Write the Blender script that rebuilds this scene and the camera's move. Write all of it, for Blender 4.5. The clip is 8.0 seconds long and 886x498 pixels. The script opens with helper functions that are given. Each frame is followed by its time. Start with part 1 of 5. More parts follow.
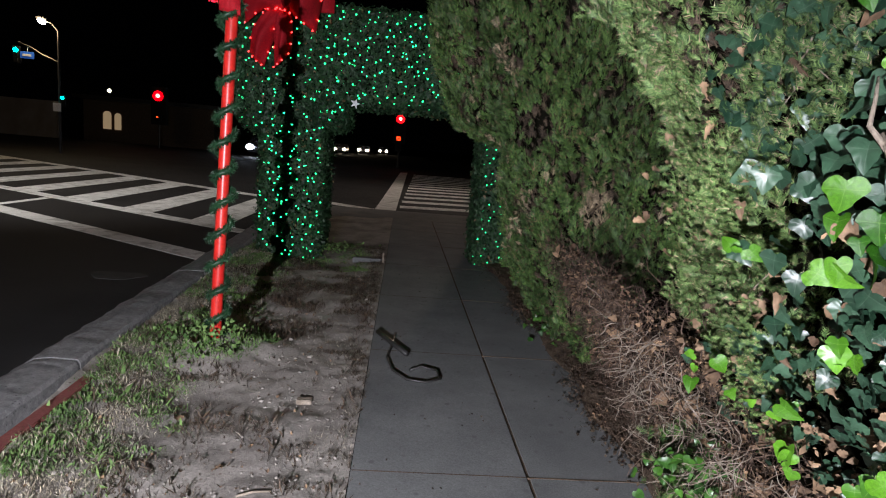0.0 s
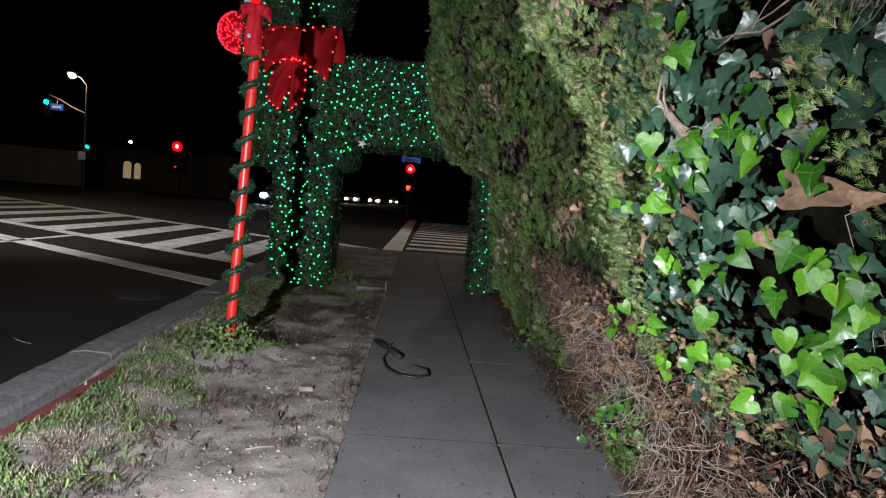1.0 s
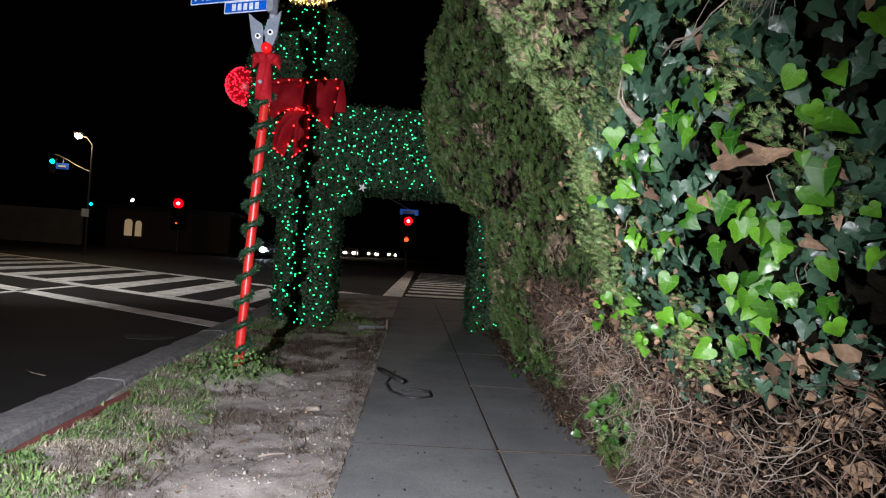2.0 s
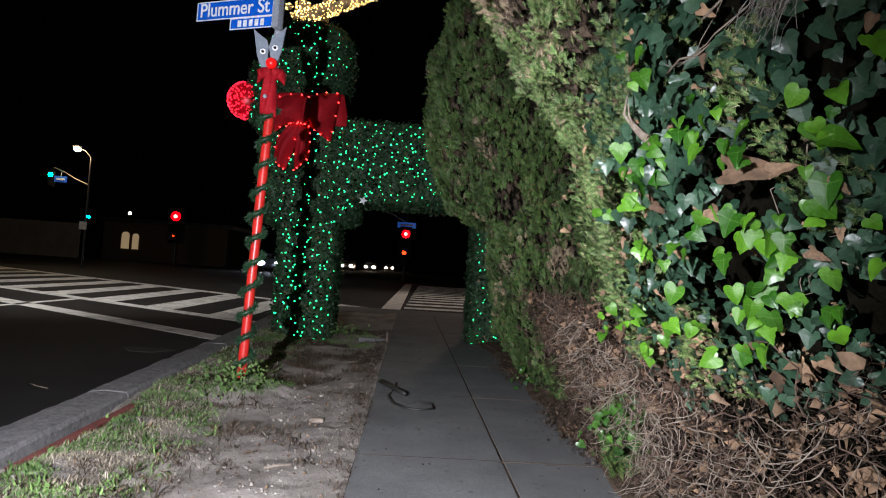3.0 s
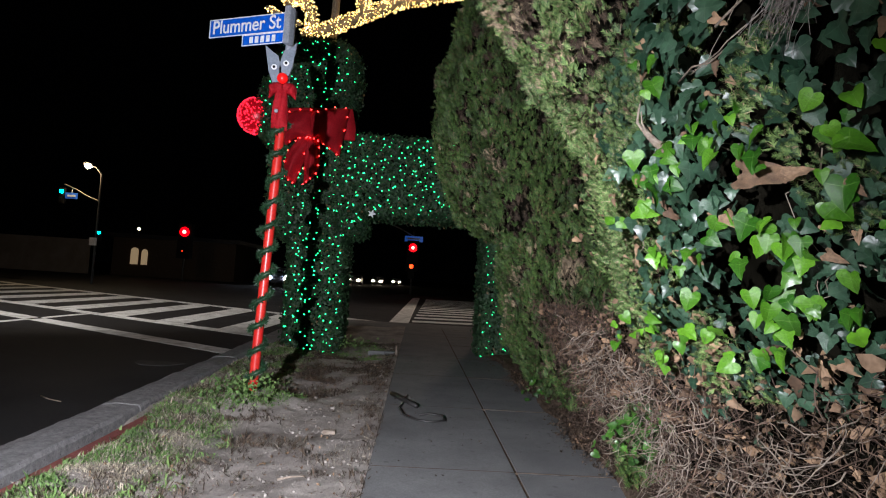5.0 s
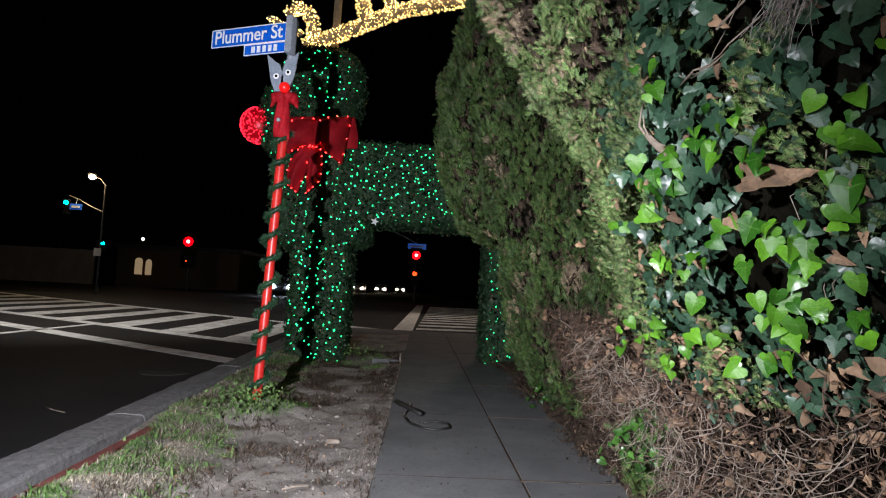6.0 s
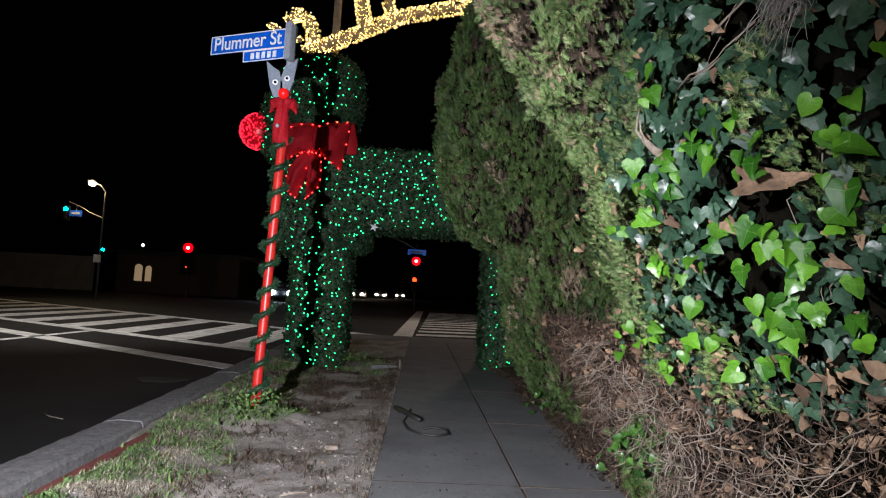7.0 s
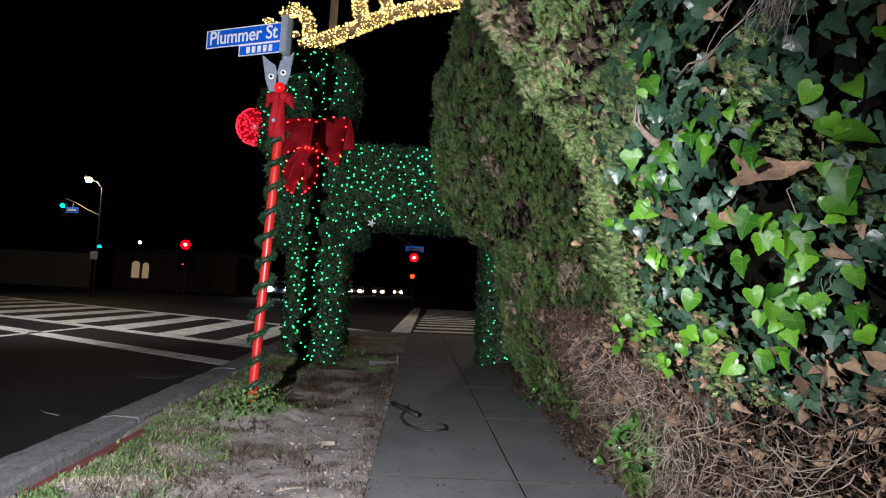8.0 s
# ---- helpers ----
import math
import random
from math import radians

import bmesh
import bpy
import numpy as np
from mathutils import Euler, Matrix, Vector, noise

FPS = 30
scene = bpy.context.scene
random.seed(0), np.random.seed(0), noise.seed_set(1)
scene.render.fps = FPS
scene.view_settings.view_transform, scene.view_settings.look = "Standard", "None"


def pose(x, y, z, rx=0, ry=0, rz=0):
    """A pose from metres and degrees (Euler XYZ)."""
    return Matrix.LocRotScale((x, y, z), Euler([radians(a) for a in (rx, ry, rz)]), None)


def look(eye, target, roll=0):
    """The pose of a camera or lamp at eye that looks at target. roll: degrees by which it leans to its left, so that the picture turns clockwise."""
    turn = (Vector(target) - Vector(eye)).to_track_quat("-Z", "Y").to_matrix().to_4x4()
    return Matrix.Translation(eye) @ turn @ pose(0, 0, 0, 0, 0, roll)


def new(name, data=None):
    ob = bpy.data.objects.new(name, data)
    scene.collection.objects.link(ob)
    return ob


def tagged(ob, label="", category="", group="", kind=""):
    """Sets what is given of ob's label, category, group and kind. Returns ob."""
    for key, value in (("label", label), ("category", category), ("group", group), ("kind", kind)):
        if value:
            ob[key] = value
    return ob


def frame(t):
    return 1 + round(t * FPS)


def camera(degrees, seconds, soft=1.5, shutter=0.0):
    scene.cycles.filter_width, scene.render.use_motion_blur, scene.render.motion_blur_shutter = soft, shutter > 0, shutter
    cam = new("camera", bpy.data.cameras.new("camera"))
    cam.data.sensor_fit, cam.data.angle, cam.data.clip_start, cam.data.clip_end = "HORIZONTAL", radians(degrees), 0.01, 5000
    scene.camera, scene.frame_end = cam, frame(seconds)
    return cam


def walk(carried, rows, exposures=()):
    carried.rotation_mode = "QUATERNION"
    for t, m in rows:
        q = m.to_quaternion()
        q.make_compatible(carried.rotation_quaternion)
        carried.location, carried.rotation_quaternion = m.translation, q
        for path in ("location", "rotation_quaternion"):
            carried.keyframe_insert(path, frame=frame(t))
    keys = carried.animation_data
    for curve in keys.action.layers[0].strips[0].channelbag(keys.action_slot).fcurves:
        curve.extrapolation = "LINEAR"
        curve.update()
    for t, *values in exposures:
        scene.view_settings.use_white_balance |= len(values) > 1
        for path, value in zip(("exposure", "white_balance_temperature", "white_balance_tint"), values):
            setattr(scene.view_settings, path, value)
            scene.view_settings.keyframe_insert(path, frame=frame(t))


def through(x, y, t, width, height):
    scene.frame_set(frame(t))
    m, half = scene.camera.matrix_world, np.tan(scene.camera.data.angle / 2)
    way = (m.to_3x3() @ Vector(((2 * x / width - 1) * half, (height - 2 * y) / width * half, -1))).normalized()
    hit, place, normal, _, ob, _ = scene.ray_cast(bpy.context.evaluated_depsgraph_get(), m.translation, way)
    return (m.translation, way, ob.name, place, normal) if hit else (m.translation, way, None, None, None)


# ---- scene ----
cam = camera(74.0, 8.0, 1.1)
PATH = [
    (0, (-0.052, 0.769, 1.354), (0.102, 2.736, 1.031), 4.95),
    (0.5, (0.011, 0.495, 1.324), (0.137, 2.473, 1.055), 5.35),
    (1, (0.071, 0.260, 1.169), (0.178, 2.251, 1.014), 5.10),
    (1.5, (0.083, 0.101, 1.006), (0.174, 2.098, 0.966), 4.19),
    (3, (0.031, -0.010, 0.983), (0.136, 1.986, 1.053), 3.97),
    (3.5, (0.025, -0.026, 0.982), (0.129, 1.969, 1.074), 3.87),
    (4, (0.016, -0.029, 0.975), (0.109, 1.966, 1.072), 3.78),
    (4.5, (0.007, -0.026, 0.967), (0.092, 1.969, 1.071), 3.83),
    (6, (0.009, -0.016, 0.962), (0.075, 1.978, 1.101), 3.08),
    (6.5, (0.016, -0.012, 0.960), (0.082, 1.981, 1.109), 3.00),
    (7, (0.017, -0.014, 0.959), (0.082, 1.979, 1.118), 2.99),
    (7.5, (0.016, -0.008, 0.954), (0.082, 1.984, 1.115), 2.89),
    (8, (0.022, 0.003, 0.948), (0.095, 1.996, 1.096), 2.89),
]
walk(cam, [(t, look(eye, target, roll)) for t, eye, target, roll in PATH])

# ---- world and lights ----
world = bpy.data.worlds.new("night_sky")
scene.world = world
world.use_nodes = True
world.node_tree.nodes["Background"].inputs[0].default_value = (0.02, 0.022, 0.03, 1)
world.node_tree.nodes["Background"].inputs[1].default_value = 0.006


def lamp(name, kind, place, energy, colour, radius=0.05):
    data = bpy.data.lights.new(name, kind)
    data.energy, data.color = energy, colour
    if kind == "SPOT":
        data.spot_size, data.spot_blend = radians(110), 1.0
    data.shadow_soft_size = radius
    ob = new(name, data)
    ob.location = place
    return ob


# the hand lamp beside the walk that lights the near ground and hedge
torch = lamp("torch_light", "SPOT", (0, 0, 0), 1740, (0.95, 0.95, 1.06), 0.02)
torch.matrix_world = look((-0.72, -0.45, 1.08), (-0.68, 3.5, 0.13))
# one street lamp in view, across the junction; two more added unseen, as fill
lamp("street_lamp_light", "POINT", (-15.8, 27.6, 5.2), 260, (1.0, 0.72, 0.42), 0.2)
# unseen fill added to brighten the crossing bars
crossing_fill = lamp("street_lamp_light", "SPOT", (0, 0, 0), 6500, (1.0, 0.95, 0.92), 0.15)
crossing_fill.data.spot_size = radians(56)
# unseen fill added behind the hedge to brighten the road ahead
corner_fill = lamp("street_lamp_light", "SPOT", (0, 0, 0), 4800, (1.0, 0.78, 0.64), 0.2)
corner_fill.matrix_world = look((4.3, 25.0, 7.6), (-1.0, 18.5, 0.0))
crossing_fill.matrix_world = look((-10.2, 3.0, 7.5), (-7.6, 14.2, 0.0))

# ---- materials ----


def material(name):
    m = bpy.data.materials.new(name)
    m.use_nodes = True
    n = m.node_tree.nodes
    return m, n, m.node_tree.links, n["Principled BSDF"]


def add(n, kind, **values):
    node = n.new(kind)
    for key, value in values.items():
        node.inputs[key.replace("_", " ")].default_value = value
    return node


def ramp(n, l, source, stops):
    r = n.new("ShaderNodeValToRGB")
    while len(r.color_ramp.elements) < len(stops):
        r.color_ramp.elements.new(0.5)
    for e, (at, c) in zip(r.color_ramp.elements, stops):
        e.position, e.color = at, (*c, 1)
    l.new(source, r.inputs[0])
    return r.outputs[0]


def mixed(n, l, a, b, fac, mode="MIX"):
    m = n.new("ShaderNodeMix")
    m.data_type, m.blend_type = "RGBA", mode
    for socket, v in ((m.inputs[0], fac), (m.inputs[6], a), (m.inputs[7], b)):
        if isinstance(v, bpy.types.NodeSocket):
            l.new(v, socket)
        else:
            socket.default_value = v if isinstance(v, float) else (*v, 1)
    return m.outputs[2]


def rough_surface(name, stops, scale, fine, roughness, bump=0.3, spots=None, metallic=0.0, patch=None):
    """A mineral or painted surface: coarse patches, fine grain, bump."""
    m, n, l, p = material(name)
    co = n.new("ShaderNodeTexCoord").outputs["Object"]
    big = add(n, "ShaderNodeTexNoise", Scale=scale, Detail=6.0, Roughness=0.65)
    small = add(n, "ShaderNodeTexNoise", Scale=fine, Detail=5.0, Roughness=0.7)
    l.new(co, big.inputs["Vector"]), l.new(co, small.inputs["Vector"])
    c = ramp(n, l, big.outputs["Fac"], stops)
    g = ramp(n, l, small.outputs["Fac"], [(0.25, (0.55, 0.55, 0.55)), (0.75, (1.3, 1.3, 1.3))])
    c = mixed(n, l, c, g, 0.8, "MULTIPLY")
    if spots:
        v = add(n, "ShaderNodeTexVoronoi", Scale=spots[0])
        l.new(co, v.inputs["Vector"])
        s = ramp(n, l, v.outputs["Distance"], [(0.08, (1, 1, 1)), (0.16, (0, 0, 0))])
        c = mixed(n, l, c, spots[1], s)
    if patch:
        w = add(n, "ShaderNodeTexNoise", Scale=patch[0], Detail=3.0, Roughness=0.6)
        l.new(co, w.inputs["Vector"])
        s = ramp(n, l, w.outputs["Fac"], [(0.5, (0, 0, 0)), (0.62, (1, 1, 1))])
        c = mixed(n, l, c, patch[1], s)
    l.new(c, p.inputs["Base Color"])
    p.inputs["Roughness"].default_value, p.inputs["Metallic"].default_value = roughness, metallic
    p.inputs["Specular IOR Level"].default_value = 0.0 if roughness > 0.92 else 0.15 if roughness > 0.65 else 0.5
    b = add(n, "ShaderNodeBump", Strength=bump, Distance=0.01)
    l.new(small.outputs["Fac"], b.inputs["Height"])
    l.new(b.outputs[0], p.inputs["Normal"])
    return m


def leaf_material(name, dark, light, roughness, vein=None, sheen=0.5, through=0.15, dry=None, clump=(5.0, 0.6)):
    """Leaves: each island its own shade, clumped tone, a pale rib where the mesh carries one."""
    m, n, l, p = material(name)
    geo = n.new("ShaderNodeNewGeometry")
    co = n.new("ShaderNodeTexCoord").outputs["Object"]
    total = n.new("ShaderNodeMath")
    total.operation = "ADD"
    l.new(geo.outputs["Random Per Island"], total.inputs[0]), l.new(n.new("ShaderNodeObjectInfo").outputs["Random"], total.inputs[1])
    chance = n.new("ShaderNodeMath")
    chance.operation = "FRACT"
    l.new(total.outputs[0], chance.inputs[0])
    c = ramp(n, l, chance.outputs[0], [(0.0, dark), (1.0, light)])
    if dry:
        s = ramp(n, l, chance.outputs[0], [(dry[0], (0, 0, 0)), (dry[0] + 0.01, (1, 1, 1))])
        c = mixed(n, l, c, dry[1], s)
    t = add(n, "ShaderNodeTexNoise", Scale=clump[0], Detail=4.0)
    l.new(co, t.inputs["Vector"])
    tone = ramp(n, l, t.outputs["Fac"], [(0.3, (clump[1],) * 3), (0.7, (1.25, 1.2, 1.1))])
    c = mixed(n, l, c, tone, 1.0, "MULTIPLY")
    fine = add(n, "ShaderNodeTexNoise", Scale=60.0, Detail=4.0)
    l.new(co, fine.inputs["Vector"])
    c = mixed(n, l, c, ramp(n, l, fine.outputs["Fac"], [(0.3, (0.75,) * 3), (0.7, (1.2,) * 3)]), 1.0, "MULTIPLY")
    if vein:
        a = n.new("ShaderNodeAttribute")
        a.attribute_name = "rib"
        s = ramp(n, l, a.outputs["Fac"], [(0.80, (0, 0, 0)), (0.97, (0.55, 0.55, 0.55))])
        c = mixed(n, l, c, vein, s)
    l.new(c, p.inputs["Base Color"])
    p.inputs["Roughness"].default_value = roughness
    p.inputs["Specular IOR Level"].default_value = sheen
    b = add(n, "ShaderNodeBump", Strength=0.25, Distance=0.003)
    l.new(fine.outputs["Fac"], b.inputs["Height"])
    l.new(b.outputs[0], p.inputs["Normal"])
    if through:
        tr = n.new("ShaderNodeBsdfTranslucent")
        l.new(c, tr.inputs[0])
        mx = add(n, "ShaderNodeMixShader", Fac=through)
        l.new(p.outputs[0], mx.inputs[1]), l.new(tr.outputs[0], mx.inputs[2])
        l.new(mx.outputs[0], n["Material Output"].inputs[0])
    return m


def glow(name, colour, strength, base=None):
    m, n, l, p = material(name)
    p.inputs["Base Color"].default_value = (*(base or colour), 1)
    p.inputs["Emission Color"].default_value = (*colour, 1)
    p.inputs["Emission Strength"].default_value = strength
    p.inputs["Roughness"].default_value = 0.3
    return m


CONCRETE = rough_surface("sidewalk_concrete", [(0.3, (0.115, 0.118, 0.118)), (0.7, (0.175, 0.178, 0.175))], 2.2, 120.0, 0.85, 0.25, (9.0, (0.1, 0.1, 0.1)))
KERB = rough_surface("kerb_concrete", [(0.3, (0.13, 0.128, 0.128)), (0.7, (0.27, 0.265, 0.26))], 26.0, 110.0, 0.9, 0.8, (30.0, (0.06, 0.06, 0.06)))
RED_EDGE = rough_surface("worn_red_paint", [(0.3, (0.16, 0.05, 0.045)), (0.7, (0.24, 0.08, 0.07))], 6.0, 80.0, 0.8, 0.5)
ASPHALT = rough_surface("asphalt", [(0.3, (0.013, 0.013, 0.0136)), (0.7, (0.034, 0.033, 0.0335))], 0.6, 140.0, 0.8, 0.6, None, 0.0, (0.35, (0.024, 0.0235, 0.0235)))
PATCHED = rough_surface("worn_road_patch", [(0.3, (0.035, 0.034, 0.034)), (0.7, (0.07, 0.068, 0.067))], 6.0, 90.0, 0.85, 0.5)
DIRT = rough_surface("dry_soil", [(0.3, (0.16, 0.142, 0.127)), (0.7, (0.36, 0.33, 0.295))], 2.2, 70.0, 0.9, 0.55, (16.0, (0.13, 0.105, 0.085)))
ROAD_PAINT = rough_surface("road_paint", [(0.3, (0.62, 0.62, 0.6)), (0.7, (0.8, 0.8, 0.78))], 3.0, 60.0, 0.7, 0.2, None, 0.0, (5.0, (0.42, 0.42, 0.4)))
SOIL_DARK = rough_surface("hedge_soil", [(0.3, (0.06, 0.045, 0.033)), (0.7, (0.13, 0.095, 0.07))], 8.0, 60.0, 0.95, 0.9)
# near-black backing: the shade in leaf gaps is put into this colour
GAP_SHADE = rough_surface("gap_shade", [(0.3, (0.003, 0.003, 0.002)), (0.7, (0.011, 0.010, 0.007))], 8.0, 50.0, 0.95, 0.9)
CYPRESS = leaf_material("cypress_foliage", (0.014, 0.04, 0.012), (0.108, 0.19, 0.05), 0.6, None, 0.3, 0.1, (0.93, (0.17, 0.12, 0.07)), (3.0, 0.45))
JUNIPER = leaf_material("juniper_foliage", (0.025, 0.07, 0.02), (0.22, 0.33, 0.115), 0.6, None, 0.3, 0.15, (0.9, (0.36, 0.28, 0.19)), (4.0, 0.5))
IVY_DARK = leaf_material("ivy_mature", (0.010, 0.032, 0.018), (0.036, 0.08, 0.048), 0.36, (0.075, 0.115, 0.075), 0.4, 0.08, None, (9.0, 0.7))
IVY_BRIGHT = leaf_material("ivy_young", (0.014, 0.075, 0.005), (0.1, 0.27, 0.018), 0.36, (0.15, 0.28, 0.07), 0.5, 0.25, None, (9.0, 0.75))
WEED = leaf_material("weed_leaves", (0.012, 0.045, 0.012), (0.06, 0.17, 0.022), 0.36, (0.1, 0.2, 0.06), 0.5, 0.15, None, (9.0, 0.6))
DEAD_LEAF = leaf_material("dead_leaf", (0.065, 0.04, 0.026), (0.29, 0.195, 0.125), 0.75, None, 0.25, 0.1)
DRY_SPRAY = leaf_material("dead_conifer_sprays", (0.09, 0.07, 0.05), (0.36, 0.29, 0.2), 0.8, None, 0.2, 0.05)
GREY_TWIG = leaf_material("bleached_twigs", (0.12, 0.105, 0.095), (0.36, 0.33, 0.31), 0.85, None, 0.2, 0.0)
TWIG = leaf_material("dry_twigs", (0.01, 0.007, 0.005), (0.165, 0.115, 0.09), 0.85, None, 0.2, 0.0)
TOPIARY = leaf_material("topiary_leaves", (0.008, 0.03, 0.012), (0.032, 0.08, 0.032), 0.55, None, 0.4, 0.1, (0.97, (0.14, 0.1, 0.05)), (4.0, 0.6))
GRASS_GREEN = leaf_material("green_grass", (0.055, 0.125, 0.03), (0.18, 0.29, 0.1), 0.6, None, 0.3, 0.2)
GRASS_DRY = leaf_material("dry_grass", (0.1, 0.088, 0.064), (0.5, 0.46, 0.38), 0.7, None, 0.2, 0.2)
GARLAND = leaf_material("garland_needles", (0.006, 0.03, 0.012), (0.02, 0.065, 0.028), 0.5, None, 0.4, 0.0)
RED_PAINT = rough_surface("red_wrap", [(0.3, (0.5, 0.016, 0.014)), (0.7, (0.62, 0.03, 0.02))], 3.0, 40.0, 0.35, 0.05)
VELVET = rough_surface("red_velvet", [(0.3, (0.28, 0.006, 0.012)), (0.7, (0.42, 0.012, 0.02))], 5.0, 60.0, 0.7, 0.3)
GREY_WOOD = rough_surface("grey_painted_wood", [(0.3, (0.16, 0.2, 0.25)), (0.7, (0.24, 0.28, 0.33))], 6.0, 70.0, 0.6, 0.2)
STEEL = rough_surface("galvanised_steel", [(0.3, (0.26, 0.29, 0.33)), (0.7, (0.38, 0.41, 0.46))], 8.0, 60.0, 0.55, 0.1, None, 0.1)
DARK_METAL = rough_surface("dark_metal", [(0.3, (0.02, 0.02, 0.02)), (0.7, (0.05, 0.05, 0.05))], 4.0, 40.0, 0.5, 0.1, None, 0.3)
SIGN_BLUE = rough_surface("blue_sign_sheeting", [(0.3, (0.002, 0.095, 0.56)), (0.7, (0.003, 0.12, 0.66))], 3.0, 30.0, 0.7, 0.02)
SIGN_WHITE = rough_surface("white_sign_sheeting", [(0.3, (0.78, 0.8, 0.82)), (0.7, (0.88, 0.89, 0.9))], 3.0, 30.0, 0.7, 0.02)
BLACK = rough_surface("black_paint", [(0.3, (0.006, 0.006, 0.006)), (0.7, (0.012, 0.012, 0.012))], 3.0, 30.0, 0.7, 0.05)
LEATHER = rough_surface("black_leather", [(0.3, (0.012, 0.012, 0.012)), (0.7, (0.03, 0.028, 0.026))], 20.0, 120.0, 0.45, 0.2)
BARK = rough_surface("weathered_bark", [(0.3, (0.14, 0.11, 0.08)), (0.7, (0.32, 0.27, 0.22))], 14.0, 70.0, 0.9, 0.8)
STUCCO = rough_surface("stucco", [(0.3, (0.25, 0.21, 0.17)), (0.7, (0.36, 0.31, 0.26))], 1.0, 20.0, 0.9, 0.2)
CAR_PAINT = rough_surface("car_paint", [(0.3, (0.05, 0.055, 0.065)), (0.7, (0.06, 0.065, 0.08))], 1.0, 10.0, 0.3, 0.0)
GLASS_DARK = rough_surface("dark_glass", [(0.3, (0.01, 0.01, 0.012)), (0.7, (0.015, 0.015, 0.018))], 1.0, 10.0, 0.1, 0.0)
GREEN_LED = glow("green_led", (0.015, 0.62, 0.2), 4.5)
RED_LED = glow("red_led", (1.0, 0.03, 0.03), 9.0)
WARM_LED = glow("warm_led", (1.0, 0.66, 0.22), 5.0)
PINK_LED = glow("nose_led", (1.0, 0.02, 0.05), 2.6)
NOSE_RED = glow("nose_red", (1.0, 0.0, 0.02), 0.16, (0.35, 0.006, 0.012))
SIGNAL_RED = glow("signal_red", (1.0, 0.0, 0.004), 3.0)
SIGNAL_GLARE = glow("signal_glare", (1.0, 0.16, 0.12), 12.0)
MULCH_AND_SHADE = leaf_material("dark_mulch", (0.025, 0.019, 0.014), (0.085, 0.062, 0.045), 0.9, None, 0.2, 0.0)
SIGNAL_AMBER = glow("walk_signal", (1.0, 0.05, 0.01), 6.0)
SIGNAL_GREEN = glow("signal_green", (0.0, 0.9, 0.75), 14.0)
SODIUM = glow("street_lamp_light", (1.0, 0.78, 0.45), 60.0)
HEAD = glow("headlight", (1.0, 0.8, 0.58), 40.0)
HEAD_BLUE = glow("headlight_cool", (0.75, 0.85, 1.0), 60.0)
PORCH = glow("porch_light", (1.0, 0.72, 0.42), 0.22)
SIGN_LIT = glow("lit_blue_sign", (0.03, 0.12, 0.5), 0.35)

# ---- builders ----


def link_mesh(name, verts, faces, mat, parent=None, label="", smooth=False):
    me = bpy.data.meshes.new(name)
    me.from_pydata([tuple(v) for v in verts], [], [tuple(f) for f in faces])
    me.materials.append(mat)
    if smooth:
        me.shade_smooth()
    ob = new(name, me)
    if parent:
        ob.parent = parent
    if label:
        ob["label"] = label
    return ob


def part(name, bm, mat, parent=None, label="", smooth=False):
    me = bpy.data.meshes.new(name)
    bmesh.ops.recalc_face_normals(bm, faces=bm.faces)
    bm.to_mesh(me)
    bm.free()
    me.materials.append(mat)
    if smooth:
        me.shade_smooth()
    ob = new(name, me)
    if parent:
        ob.parent = parent
    if label:
        ob["label"] = label
    return ob


def box(lo, hi, bevel=0.0, bm=None):
    bm = bm or bmesh.new()
    c = [(a + b) / 2 for a, b in zip(lo, hi)]
    s = [b - a for a, b in zip(lo, hi)]
    made = bmesh.ops.create_cube(bm, size=1, matrix=Matrix.Translation(c) @ Matrix.Diagonal((*s, 1)))
    if bevel:
        edges = {e for v in made["verts"] for e in v.link_edges}
        bmesh.ops.bevel(bm, geom=list(edges), offset=bevel, segments=2, affect="EDGES")
    return bm


def tube(points, radius, sides=8, bm=None, taper=1.0):
    """A round bar along points; its radius falls to radius * taper."""
    bm = bm or bmesh.new()
    pts = [Vector(p) for p in points]
    rings = []
    side = None
    for i, p in enumerate(pts):
        d = (pts[min(i + 1, len(pts) - 1)] - pts[max(i - 1, 0)]).normalized()
        if side is None:
            side = d.orthogonal().normalized()
        side = (side - d * side.dot(d)).normalized()
        up = d.cross(side)
        r = radius * (1 + (taper - 1) * i / (len(pts) - 1))
        rings.append([bm.verts.new(p + r * (math.cos(a) * side + math.sin(a) * up)) for a in (2 * math.pi * k / sides for k in range(sides))])
    for a, b in zip(rings, rings[1:]):
        for k in range(sides):
            bm.faces.new((a[k], a[(k + 1) % sides], b[(k + 1) % sides], b[k]))
    bm.faces.new(rings[0][::-1]), bm.faces.new(rings[-1])
    return bm


def ball(place, r, detail=2, bm=None, squash=(1, 1, 1)):
    bm = bm or bmesh.new()
    bmesh.ops.create_icosphere(bm, subdivisions=detail, radius=r, matrix=Matrix.Translation(place) @ Matrix.Diagonal((*squash, 1)))
    return bm


def empty(name, place, label, category, group="", kind=""):
    ob = new(name)
    ob.location = place
    ob.empty_display_size = 0.1
    return tagged(ob, label, category, group, kind)


def own(parent, children):
    """Hang parts, built in world places, under a thing."""
    for c in children:
        c.parent = parent
        c.matrix_parent_inverse = Matrix.Translation(-Vector(parent.location))
    return parent


RNG = np.random.default_rng(7)


